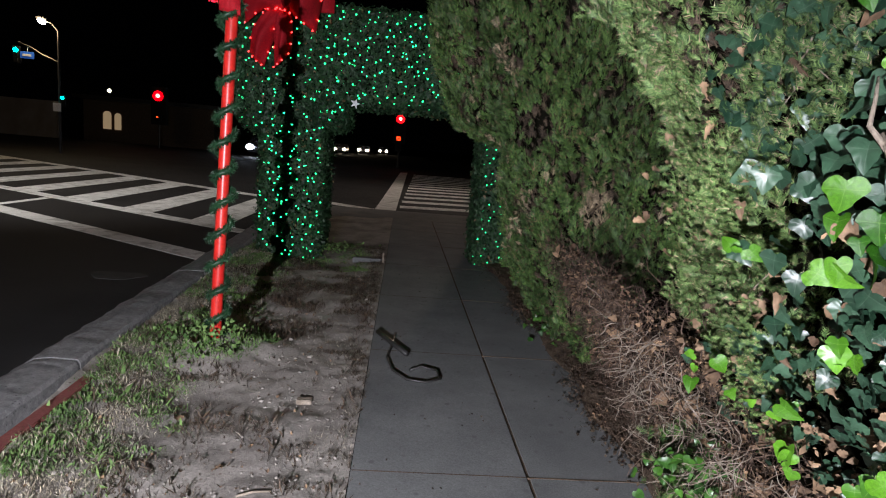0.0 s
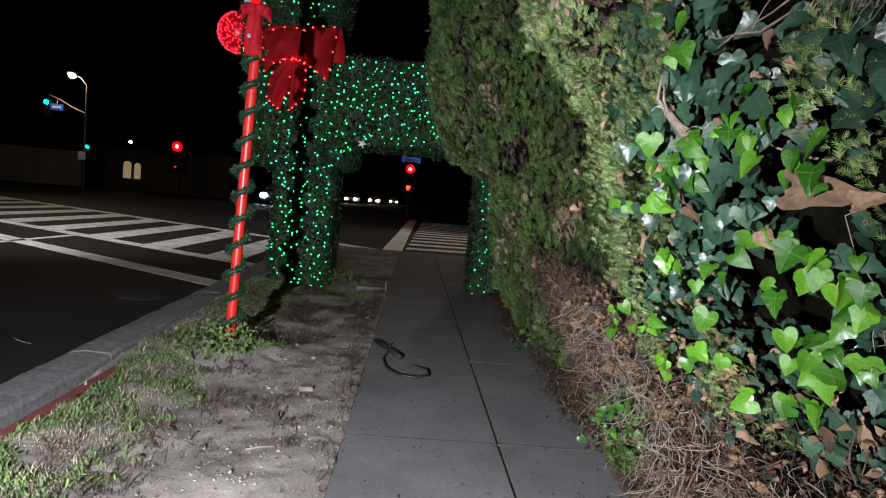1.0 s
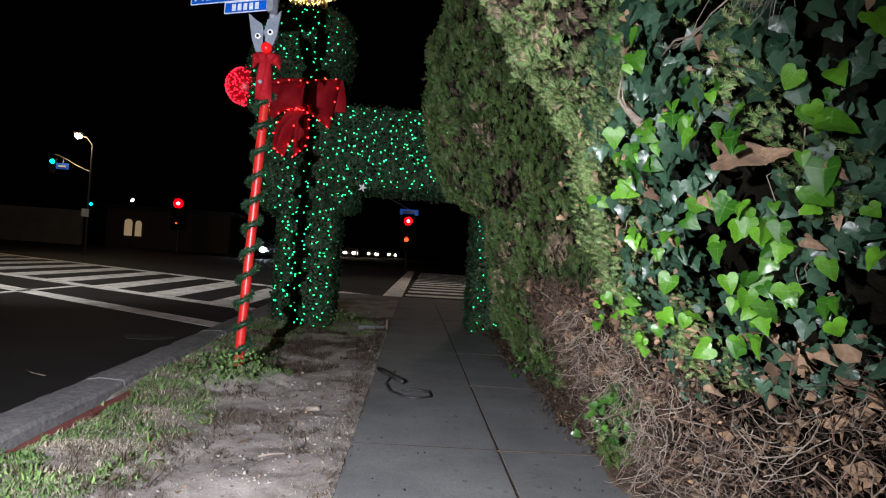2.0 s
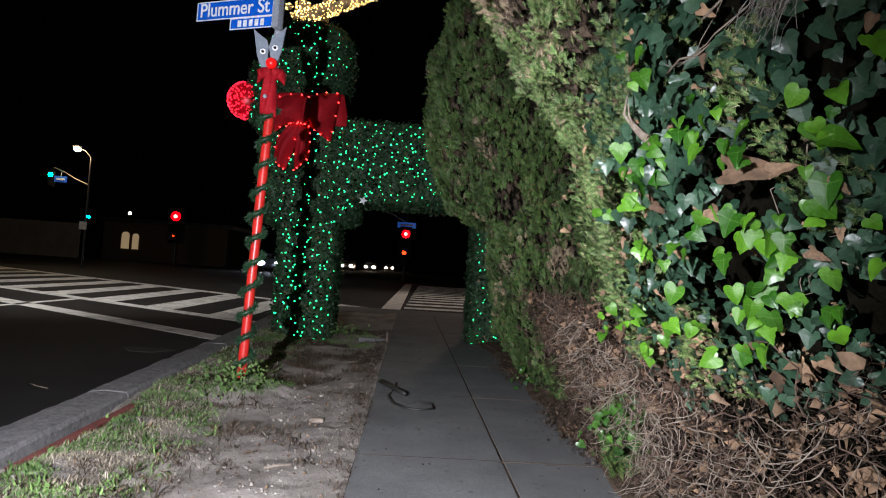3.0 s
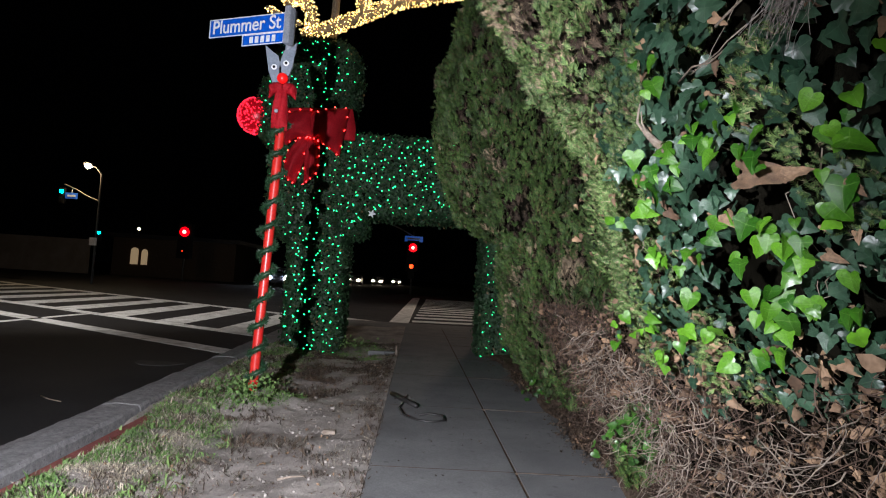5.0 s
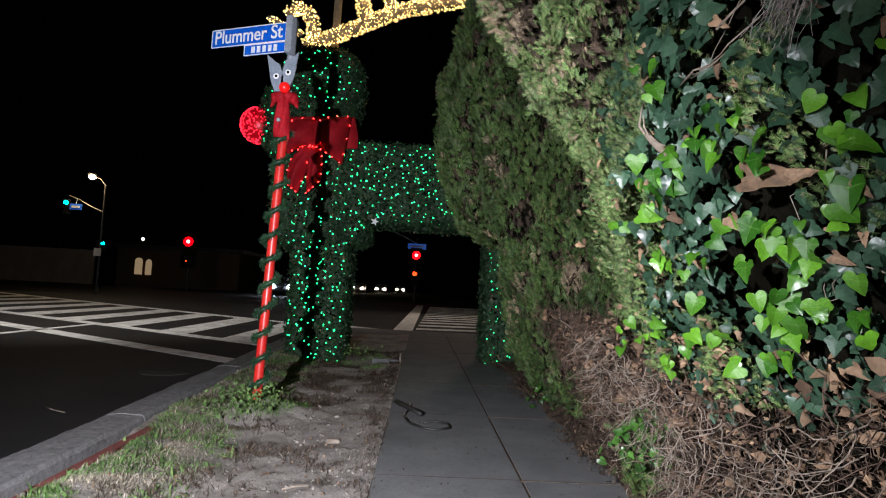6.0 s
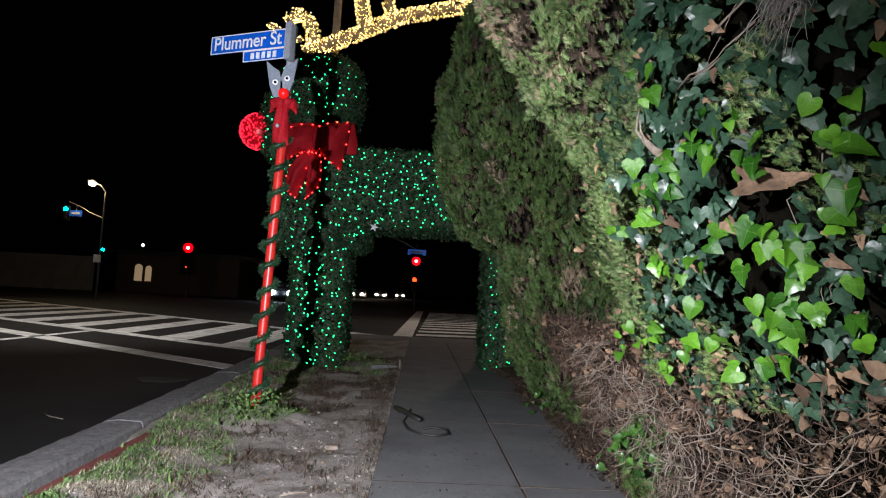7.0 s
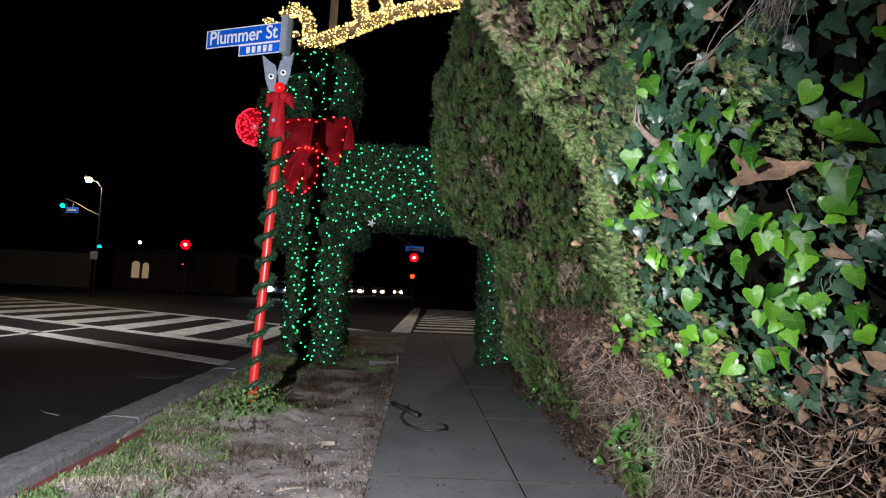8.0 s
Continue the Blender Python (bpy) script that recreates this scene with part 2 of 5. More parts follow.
def frames_for(normals, spread, lean=(0, 0, 0), rng=RNG):
    """Turned axes for leaves: z near the normal, y hanging the way of lean, jittered by spread."""
    n = normals + rng.normal(0, spread, normals.shape)
    n /= np.linalg.norm(n, axis=1)[:, None]
    y = np.array(lean) + rng.normal(0, 0.55, normals.shape)
    y -= n * (y * n).sum(1)[:, None]
    y /= np.linalg.norm(y, axis=1)[:, None] + 1e-9
    return np.stack([np.cross(y, n), y, n], axis=2)


def scatter(name, template, faces, places, axes, sizes, mat, rib=None, smooth=True):
    """Many copies of a small template as one mesh."""
    t = np.asarray(template, float)
    k, c = len(t), len(places)
    v = np.einsum("nij,kj->nki", axes, t) * np.asarray(sizes)[:, None, None] + np.asarray(places)[:, None, :]
    lengths = np.array([len(f) for f in faces])
    flat = np.concatenate([np.array(f) for f in faces])
    loops = (flat[None, :] + (np.arange(c) * k)[:, None]).ravel()
    me = bpy.data.meshes.new(name)
    me.vertices.add(c * k)
    me.vertices.foreach_set("co", v.astype(np.float32).ravel())
    me.loops.add(len(loops))
    me.loops.foreach_set("vertex_index", loops.astype(np.int32))
    total = np.tile(lengths, c)
    me.polygons.add(len(total))
    me.polygons.foreach_set("loop_start", np.concatenate([[0], np.cumsum(total)[:-1]]).astype(np.int32))
    me.update(calc_edges=True)
    me.validate()
    if rib is not None:
        a = me.attributes.new("rib", "FLOAT", "POINT")
        a.data.foreach_set("value", np.tile(np.asarray(rib, np.float32), c))
    if smooth:
        me.shade_smooth()
    me.materials.append(mat)
    return new(name, me)


def leaf(half, fold=0.22, droop=0.25, wave=0.05):
    """A leaf from half of its outline, rounded between the given points: verts, faces and the rib weight."""
    key = [(0.0, 0.0)] + list(half) + [(0.0, 1.0)]
    right = []
    for i in range(1, len(key)):
        p0, p1, p2, p3 = (np.array(key[min(max(k, 0), len(key) - 1)]) for k in (i - 2, i - 1, i, i + 1))
        mid = (9 * (p1 + p2) - p0 - p3) / 16
        right.append((max(float(mid[0]), 0.004), float(mid[1])))
        if i < len(key) - 1:
            right.append(key[i])
    outline = [(0.0, 0.0)] + right + [(0.0, 1.0)] + [(-x, y) for x, y in reversed(right)]
    inner = [(x * 0.55, 0.25 + (y - 0.25) * 0.55) for x, y in outline]
    m = len(outline)
    verts = [(0.0, 0.25, -droop * 0.06)]
    for k, ring in enumerate((inner, outline)):
        verts += [(x, y, fold * abs(x) ** 1.3 - droop * y * y + (wave * math.sin(2.4 * i) if k else 0.0)) for i, (x, y) in enumerate(ring)]
    faces = []
    for i in range(m):
        j = (i + 1) % m
        faces.append((0, 1 + i, 1 + j))
        faces.append((1 + i, 1 + m + i, 1 + m + j, 1 + j))
    # pale ribs run from the stalk into every lobe tip
    tips = {0, len(right) + 1} | {i for i, (x, y) in enumerate(outline) if (abs(x), y) in half and abs(x) > 0.45}
    rib = [1.0] + [1.0 if i in tips else 0.0 for i in range(m)] + [0.85 if i in tips else 0.0 for i in range(m)]
    return verts, faces, rib


IVY_LEAF = leaf([(0.2, -0.14), (0.44, -0.08), (0.58, 0.22), (0.40, 0.42), (0.24, 0.72)], 0.2, 0.3)
HEART_LEAF = leaf([(0.2, -0.16), (0.44, -0.1), (0.53, 0.16), (0.42, 0.48), (0.2, 0.8)], 0.34, 0.45, 0.03)
SMALL_LEAF = ([(0, 0, 0), (0.32, 0.35, 0.08), (0, 1, -0.15), (-0.32, 0.35, 0.08)], [(0, 1, 2), (0, 2, 3)])


def sprig(pairs, angle, width):
    """A flat spray of scale foliage: an axis with branchlets on both sides."""
    v, f = [], []
    def blade(a, b, w):
        d = np.array(b) - np.array(a)
        side = np.array([-d[1], d[0], 0.0])
        side = side / (np.linalg.norm(side) + 1e-9) * w
        i = len(v)
        v.extend([tuple(np.array(a) - side), tuple(np.array(a) + side), tuple(b)])
        f.append((i, i + 1, i + 2))
    blade((0, 0, 0), (0, 1, 0), width * 1.2)
    for i in range(pairs):
        at = 0.12 + 0.75 * i / pairs
        long = 0.55 * (1 - 0.6 * i / pairs)
        for s in (-1, 1):
            blade((0, at, 0), (s * long * math.sin(angle), at + long * math.cos(angle), 0.12 * s * ((i % 2) - 0.5)), width)
    return v, f


SPRAY = sprig(4, 0.75, 0.055)
FINE_SPRAY = sprig(6, 0.7, 0.04)


class Loft:
    """A rounded body given by rows of height, centre and half widths, with an uneven skin."""
    def __init__(self, rows, power=2.5, rough=0.08, scale=1.6):
        self.rows, self.power, self.rough, self.scale = np.array(rows, float), power, rough, scale

    def at(self, z):
        r = self.rows
        return [np.interp(z, r[:, 0], r[:, k]) for k in (1, 2, 3, 4)]

    def point(self, z, a, inset=0.0):
        cx, cy, rx, ry = self.at(z)
        c, s = np.cos(a), np.sin(a)
        e = 2 / self.power
        x, y = np.sign(c) * np.abs(c) ** e, np.sign(s) * np.abs(s) ** e
        p = np.stack([cx + (rx - inset) * x, cy + (ry - inset) * y, z], axis=-1)
        bumpy = np.array([noise.fractal(Vector(q) * self.scale, 0.6, 2.2, 4) for q in p.reshape(-1, 3)]).reshape(p.shape[:-1])
        out = np.stack([c, s, 0 * c], axis=-1)
        return p + out * (bumpy * self.rough)[..., None], out

    def sample(self, count, rng, spans=(0, 2 * math.pi), low=None, high=None):
        low, high = self.rows[0, 0] if low is None else low, self.rows[-1, 0] if high is None else high
        z, a = rng.uniform(low, high, count), rng.uniform(*spans, count)
        return self.point(z, a)

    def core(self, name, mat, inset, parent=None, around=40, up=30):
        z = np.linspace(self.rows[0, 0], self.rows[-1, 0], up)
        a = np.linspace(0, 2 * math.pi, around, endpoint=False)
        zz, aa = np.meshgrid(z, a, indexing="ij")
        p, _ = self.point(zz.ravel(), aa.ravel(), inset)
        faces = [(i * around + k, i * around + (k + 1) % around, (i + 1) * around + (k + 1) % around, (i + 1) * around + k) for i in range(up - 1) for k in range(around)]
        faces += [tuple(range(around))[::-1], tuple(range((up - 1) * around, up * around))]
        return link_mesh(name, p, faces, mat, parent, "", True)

# ---- ground, road, kerb, sidewalk ----
ROAD_Z = -0.12
KERB_X0, KERB_SLOPE = -1.66, -0.037


def kerb_x(y):
    """The inner edge of the kerb, which drifts slowly away from the walk."""
    return KERB_X0 + KERB_SLOPE * y


ground = link_mesh("ground", [(-900, -300, ROAD_Z - 0.03), (900, -300, ROAD_Z - 0.03), (900, 1500, ROAD_Z - 0.03), (-900, 1500, ROAD_Z - 0.03)], [(0, 1, 2, 3)], SOIL_DARK)
tagged(ground, "dark open ground beyond the streets at night", "ground", kind="structure")
road = link_mesh("road", [(-45, -40, ROAD_Z), (40, -40, ROAD_Z), (40, 300, ROAD_Z), (-45, 300, ROAD_Z)], [(0, 1, 2, 3)], ASPHALT)
tagged(road, "dark worn asphalt street and crossing at night", "road", kind="structure")

# kerb: a bevelled bar along the parkway, in poured lengths
kerb = empty("kerb", (0, 0, 0), "grey concrete street kerb with worn rounded edge", "kerb", kind="structure")
y0 = -8.0
while y0 < 11.5:
    bm = bmesh.new()
    y1 = y0 + 2.42
    rows = []
    for i in range(61):
        y = y0 + 0.012 + (y1 - y0 - 0.024) * i / 60
        x = kerb_x(y)
        wob = 0.012 * noise.noise(Vector((y * 2.3, 0, 0))), 0.008 * noise.noise(Vector((y * 3.1, 5, 0)))
        prof = [(0.0, -0.2), (0.0, -0.012), (-0.015, 0.012), (-0.16, 0.018), (-0.25, 0.006), (-0.32, -0.035), (-0.36, ROAD_Z + 0.01), (-0.36, -0.2)]
        rows.append([bm.verts.new((x + px + wob[0] + 0.014 * noise.fractal(Vector((y * 9, px * 7, 2)), 0.8, 2.1, 3) * (px < -0.2), y, pz + wob[1] + 0.006 * noise.fractal(Vector((y * 12, px * 20, 9)), 0.8, 2.1, 3))) for px, pz in prof])
    for a, b in zip(rows, rows[1:]):
        for k in range(7):
            bm.faces.new((a[k], a[k + 1], b[k + 1], b[k]))
    bm.faces.new(rows[0]), bm.faces.new(rows[-1][::-1])
    part("kerb_length", bm, KERB, kerb)
    if y0 < 3.0:
        edge = part("red_edge", box((0, y0 + 0.02, -0.1), (0.085, y1 - 0.02, -0.022), 0.012), RED_EDGE, kerb, "worn dark red painted back edge")
        edge.matrix_basis = Matrix(((1, KERB_SLOPE, 0, KERB_X0 + 0.004), (0, 1, 0, 0), (0, 0, 1, 0), (0, 0, 0, 1)))
    y0 = y1

def mound(x, y):
    """A low hump of soil round the foot of the sign post."""
    return 0.135 * math.exp(-((x + 1.18) ** 2 + (y - 4.5) ** 2) / 0.11)


def gutter(u, y):
    """The soil has sunk along the back of the kerb."""
    return -0.05 * max(0.0, 1 - u / 0.1) * min(max((4.6 - y) / 1.2, 0.0), 1.0)


# parkway: bare trodden soil between kerb and walk
nx, ny = 80, 700
verts, faces = [], []
for j in range(ny + 1):
    y = -4.0 + 16.2 * j / ny
    for i in range(nx + 1):
        u = i / nx
        x = kerb_x(y) + 0.03 + u * (-0.185 - kerb_x(y) - 0.03)
        dip = -0.03 * math.sin(math.pi * u)
        z = -0.012 + dip + 0.035 * noise.fractal(Vector((x * 1.1, y * 1.1, 1.0)), 0.7, 2.1, 5) + 0.006 * noise.noise(Vector((x * 9, y * 9, 3))) + 0.004 * noise.noise(Vector((x * 30, y * 30, 8)))
        verts.append((x, y, min(z, 0.03) + mound(x, y) + gutter(u, y)))
for j in range(ny):
    for i in range(nx):
        a = j * (nx + 1) + i
        faces.append((a, a + 1, a + nx + 2, a + nx + 1))
parkway = link_mesh("parkway", verts, faces, DIRT, None, "", True)
tagged(parkway, "bare trodden dry soil strip between kerb and sidewalk", "soil", kind="structure")


def soil_z(x, y):
    u = min(max((x - kerb_x(y) - 0.03) / (-0.185 - kerb_x(y) - 0.03), 0), 1)
    z = -0.012 - 0.03 * math.sin(math.pi * u) + 0.035 * noise.fractal(Vector((x * 1.1, y * 1.1, 1.0)), 0.7, 2.1, 5) + 0.006 * noise.noise(Vector((x * 9, y * 9, 3))) + 0.004 * noise.noise(Vector((x * 30, y * 30, 8)))
    return min(z, 0.03) + mound(x, y) + gutter(u, y)


# sidewalk: two rows of concrete slabs, 1.52 m wide over all
sidewalk = empty("sidewalk", (0, 0, 0), "grey concrete sidewalk of two slab rows with an open centre joint", "sidewalk", kind="structure")
bed = part("joint_bed", box((-0.17, -6, -0.12), (1.33, 12.2, -0.006)), SOIL_DARK, sidewalk, "dark dirt in the slab joints")
for col, (xa, xb) in enumerate(((-0.18, 0.574), (0.592, 1.34))):
    y = 3.08 - 6 * 1.52
    while y < 12:
        lift = 0.003 if col == 0 else 0.001
        slab = part("slab", box((xa, y + 0.0015, -0.1), (xb, y + 1.5185, lift)), CONCRETE, sidewalk)
        y += 1.52
for k in range(-5, 7):
    y = 3.08 + k * 1.52
    part("joint_fill", box((-0.178, y - 0.0035, -0.05), (1.338, y + 0.0035, 0.0036)), SOIL_DARK, sidewalk)
# corner pad where the walk meets the crossing street
part("corner_pad", box((-2.6, 12.25, -0.2), (4.0, 14.3, -0.055), 0.02), CONCRETE, sidewalk, "wide concrete kerb ramp at the corner")
pad_edge = part("corner_edging", box((-0.58, 7.78, -0.05), (-0.22, 7.85, 0.02), 0.008), CONCRETE, None)
tagged(pad_edge, "short worn concrete edging strip beside the sidewalk", "edging")
tagged(part("marker_stake", box((-0.225, 7.74, -0.02), (-0.205, 7.765, 0.11), 0.003), BARK), "short grey stake at the sidewalk edge", "stake")

# planting bed under the hedge
verts, faces = [], []
for j in range(161):
    y = -5 + 15.0 * j / 160
    for i in range(41):
        x = 1.09 + 4.5 * (i / 40) ** 1.6
        z = 0.012 + 0.10 * min((x - 1.09) / 0.5, 1) + 0.05 * noise.fractal(Vector((x * 2.3, y * 2.3, 9)), 0.7, 2.1, 5) - (0.03 if i == 0 else 0)
        if i < 6:
            z = max(z, 0.004) if i else -0.03
        verts.append((x + 0.07 * noise.noise(Vector((y * 2.0, 7, 0))) * (i < 12), y, z))
for j in range(160):
    for i in range(40):
        a = j * 41 + i
        faces.append((a, a + 1, a + 42, a + 41))
bed_soil = tagged(link_mesh("hedge_bed", verts, faces, SOIL_DARK, None, "", True), "dark soil bed under the hedge", "soil", kind="structure")

# road markings: skewed crossing with long bars, stop line, far crossing


def stripe(name, corners, label, z=ROAD_Z + 0.004, group=""):
    ob = link_mesh(name, [(x, y, z) for x, y in corners] + [(x, y, z - 0.02) for x, y in corners], [(0, 1, 2, 3), (4, 7, 6, 5), (0, 4, 5, 1), (1, 5, 6, 2), (2, 6, 7, 3), (3, 7, 4, 0)], ROAD_PAINT)
    return tagged(ob, label, "road marking", group, "structure")


def skew_line(x0, x1, y_at, wide, name, label):
    return stripe(name, [(x0, y_at(x0)), (x1, y_at(x1)), (x1, y_at(x1) + wide), (x0, y_at(x0) + wide)], label)


near_line = lambda x: 9.70 + (x + 2.24) * -0.60
far_line = lambda x: 15.3 + (x + 3.0) * -0.66
skew_line(-16, -2.2, lambda x: 7.55 + (x + 2.2) * -0.66, 0.42, "stop_line", "worn white stop line across the street")
skew_line(-18, -2.2, near_line, 0.36, "crossing_line", "white edge line of the pedestrian crossing")
skew_line(-18, -2.6, far_line, 0.42, "crossing_line", "white edge line of the pedestrian crossing")
for i in range(9):
    x = -3.2 - 1.5 * i
    stripe("crossing_bar", [(x - 0.33, near_line(x - 0.33) + 0.36), (x + 0.33, near_line(x + 0.33) + 0.36), (x + 0.33, far_line(x + 0.33)), (x - 0.33, far_line(x - 0.33))], "broad white bar of the pedestrian crossing", ROAD_Z + 0.006, "crossing bars")
stripe("lane_line", [(-6.95, 6.0), (-6.8, 6.0), (-6.6, 12.3), (-6.75, 12.3)], "thin white lane line")
# crossing ahead, over the side street
stripe("crossing_line", [(-0.66, 14.7), (-0.16, 14.9), (0.22, 38.5), (-0.22, 38.0)], "white edge line of the crossing ahead")
stripe("crossing_line", [(-2.2, 15.55), (-0.66, 14.45), (-0.66, 14.9), (-2.2, 16.1)], "white line at the corner of the crossing")
for i in range(14):
    y = 15.6 + 1.55 * i
    x = -0.1 + (y - 14.7) * 0.033
    stripe("crossing_bar", [(x, y), (x + 4.6, y + 0.9), (x + 4.6, y + 1.5), (x, y + 0.6)], "broad white bar of the crossing ahead", ROAD_Z + 0.006, "crossing bars ahead")

# ---- topiary reindeer: straddles the walk, wrapped in green lights ----
topiary = empty("topiary_reindeer", (-1.38, 8.25, 0), "giant clipped green topiary reindeer wrapped in green string lights", "topiary")
BLOCKS = [
    # centre, half sizes, power, name
    ((-1.37, 8.25, 0.85), (0.385, 0.42, 1.0), 6, "front_leg"),
    ((-1.52, 8.25, 2.2), (0.58, 0.5, 0.8), 4, "chest"),
    ((-1.55, 8.25, 3.05), (0.5, 0.42, 0.5), 4, "neck"),
    ((-1.57, 8.25, 3.70), (0.60, 0.48, 0.53), 3.2, "head"),
    ((-2.02, 8.2, 3.2), (0.3, 0.36, 0.5), 3, "muzzle"),
    ((0.25, 8.3, 2.36), (1.75, 0.5, 0.54), 8, "body"),
    ((-0.93, 8.25, 1.72), (0.2, 0.4, 0.22), 3, "shoulder"),
    ((1.22, 8.3, 0.9), (0.34, 0.4, 1.1), 6, "hind_leg"),
]


def block_sample(block, count, rng):
    c, h, p = np.array(block[0]), np.array(block[1]), block[2]
    areas = np.array([h[1] * h[2], h[0] * h[2], h[0] * h[1]])
    axis = rng.choice(3, count, p=areas / areas.sum())
    q = rng.uniform(-1, 1, (count, 3))
    q[np.arange(count), axis] = rng.choice([-1.0, 1.0], count)
    q /= (np.abs(q) ** p).sum(1)[:, None] ** (1 / p)
    n = np.sign(q) * np.abs(q) ** (p - 1) / h
    n /= np.linalg.norm(n, axis=1)[:, None]
    return c + q * h, n


def outside(points, skip):
    ok = np.ones(len(points), bool)
    for b in BLOCKS:
        if b[3] != skip:
            ok &= (np.abs((points - np.array(b[0])) / np.array(b[1])) ** b[2]).sum(1) > 0.9
    return ok


parts_made = []
rng = np.random.default_rng(3)
for b in BLOCKS:
    bm = bmesh.new()
    bmesh.ops.create_cube(bm, size=2)
    bmesh.ops.subdivide_edges(bm, edges=bm.edges[:], cuts=9, use_grid_fill=True)
    for v in bm.verts:
        q = np.array(v.co)
        q /= (np.abs(q) ** b[2]).sum() ** (1 / b[2])
        v.co = Vector(np.array(b[0]) + q * (np.array(b[1]) - 0.05))
    # inset core painted near black as shade under the topiary leaves
    parts_made.append(part(b[3], bm, GAP_SHADE, None, "near-black core, painted shade inside the clipped dense foliage", True))
    area = 8 * (b[1][0] * b[1][1] + b[1][1] * b[1][2] + b[1][0] * b[1][2])
    p, n = block_sample(b, int(area * 3400), rng)
    p = p + n * (rng.normal(0, 0.022, len(p)) - 0.01)[:, None]
    keep = outside(p, b[3]) & (n[:, 1] < 0.55)
    p, n = p[keep], n[keep]
    leaves = scatter("topiary_leaves", SMALL_LEAF[0], SMALL_LEAF[1], p, frames_for(n, 0.55, (0, -0.2, -0.2), rng), rng.uniform(0.035, 0.065, len(p)), TOPIARY)
    parts_made.append(tagged(leaves, kind="stuff"))
own(topiary, parts_made)

# green bulbs on wires wound round the body
BULB = bmesh.new()
bmesh.ops.create_icosphere(BULB, subdivisions=1, radius=0.012)
BULB_MESH = bpy.data.meshes.new("bulb")
BULB.to_mesh(BULB_MESH)
BULB_MESH.materials.append(GREEN_LED)
ICO = ([tuple(v.co / 0.012) for v in BULB.verts], [tuple(v.index for v in f.verts) for f in BULB.faces])
BULB.free()


def bulb_rows(block, dx, dz, rng):
    """Strands that run down the front face of a block, a little uneven."""
    (cx, cy, cz), (hx, hy, hz), p, name = block
    out = []
    for i in range(int(2 * hx / dx) + 1):
        x = cx - hx + 0.03 + i * dx
        shift = rng.uniform(0, dz)
        for j in range(int(2 * hz / dz)):
            q = np.array([(x + rng.normal(0, 0.034) - cx) / hx, 0, (-hz + 0.03 + shift + j * dz + rng.normal(0, 0.035)) / hz])
            rest = 1 - (abs(q[0]) ** p + abs(q[2]) ** p)
            if rest <= 0.0:
                continue
            out.append((cx + q[0] * hx, cy - hy * rest ** (1 / p) - 0.015, cz + q[2] * hz))
    return np.array(out)


single, joined = [], []
steps = {"front_leg": (0.11, 0.105), "chest": (0.125, 0.12), "neck": (0.2, 0.2), "head": (0.125, 0.125), "muzzle": (0.12, 0.12), "body": (0.115, 0.085), "shoulder": (0.1, 0.1), "hind_leg": (0.13, 0.13)}
for b in BLOCKS:
    pts = bulb_rows(b, steps[b[3]][0], 0.72 * steps[b[3]][1], rng)
    keep = outside(pts + np.array([0, 0.02, 0]), b[3]) & (rng.random(len(pts)) < 0.86)
    (single if b[3] in ("front_leg", "shoulder") else joined).extend(pts[keep])
made = []
for q in single[:300]:
    ob = new("bulb", BULB_MESH)
    ob.location = q
    made.append(ob)
joined = np.array(joined + single[300:])
green_lights = scatter("light_string", ICO[0], ICO[1], joined, np.tile(np.eye(3), (len(joined), 1, 1)), rng.uniform(0.007, 0.0145, len(joined)), GREEN_LED)
tagged(green_lights, "small glowing green bulbs on string lights", kind="stuff")
own(topiary, made + [green_lights])

# the big red lit nose
nose = empty("nose_ball", (-2.36, 8.1, 3.1), "glowing red ball of lights as the reindeer's nose", "ornament")
shell = part("ball", ball((-2.36, 8.1, 3.1), 0.25, 3), NOSE_RED, None, "", True)
d = rng.normal(0, 1, (620, 3))
d /= np.linalg.norm(d, axis=1)[:, None]
dots = scatter("light_string", ICO[0], ICO[1], d * 0.257 + np.array((-2.36, 8.1, 3.1)), np.tile(np.eye(3), (620, 1, 1)), rng.uniform(0.006, 0.011, 620), PINK_LED)
own(nose, [shell, tagged(dots, "small bright red bulbs", kind="stuff")])

# antlers of warm white lights
antlers = empty("antlers", (-1.6, 8.2, 4.2), "golden antlers wound with warm white string lights", "antlers")
BRANCHES = [
    ([(-1.70, 8.2, 4.22), (-1.72, 8.2, 4.42), (-1.74, 8.2, 4.66), (-1.86, 8.2, 4.86), (-2.05, 8.2, 4.86), (-2.08, 8.2, 4.74)], 0.10),
    ([(-1.85, 8.2, 4.30), (-1.4, 8.2, 4.5), (-0.95, 8.2, 4.72), (-0.5, 8.2, 4.93), (0.0, 8.2, 5.06), (0.6, 8.2, 5.2), (1.2, 8.2, 5.5)], 0.11),
    ([(-1.0, 8.2, 4.74), (-1.04, 8.2, 4.95), (-1.1, 8.2, 5.3)], 0.11),
    ([(-0.62, 8.2, 4.9), (-0.68, 8.2, 5.1), (-0.74, 8.2, 5.4)], 0.10),
    ([(-2.4, 8.25, 4.72), (-2.2, 8.25, 4.64), (-1.9, 8.25, 4.5)], 0.05),
]
pieces = []
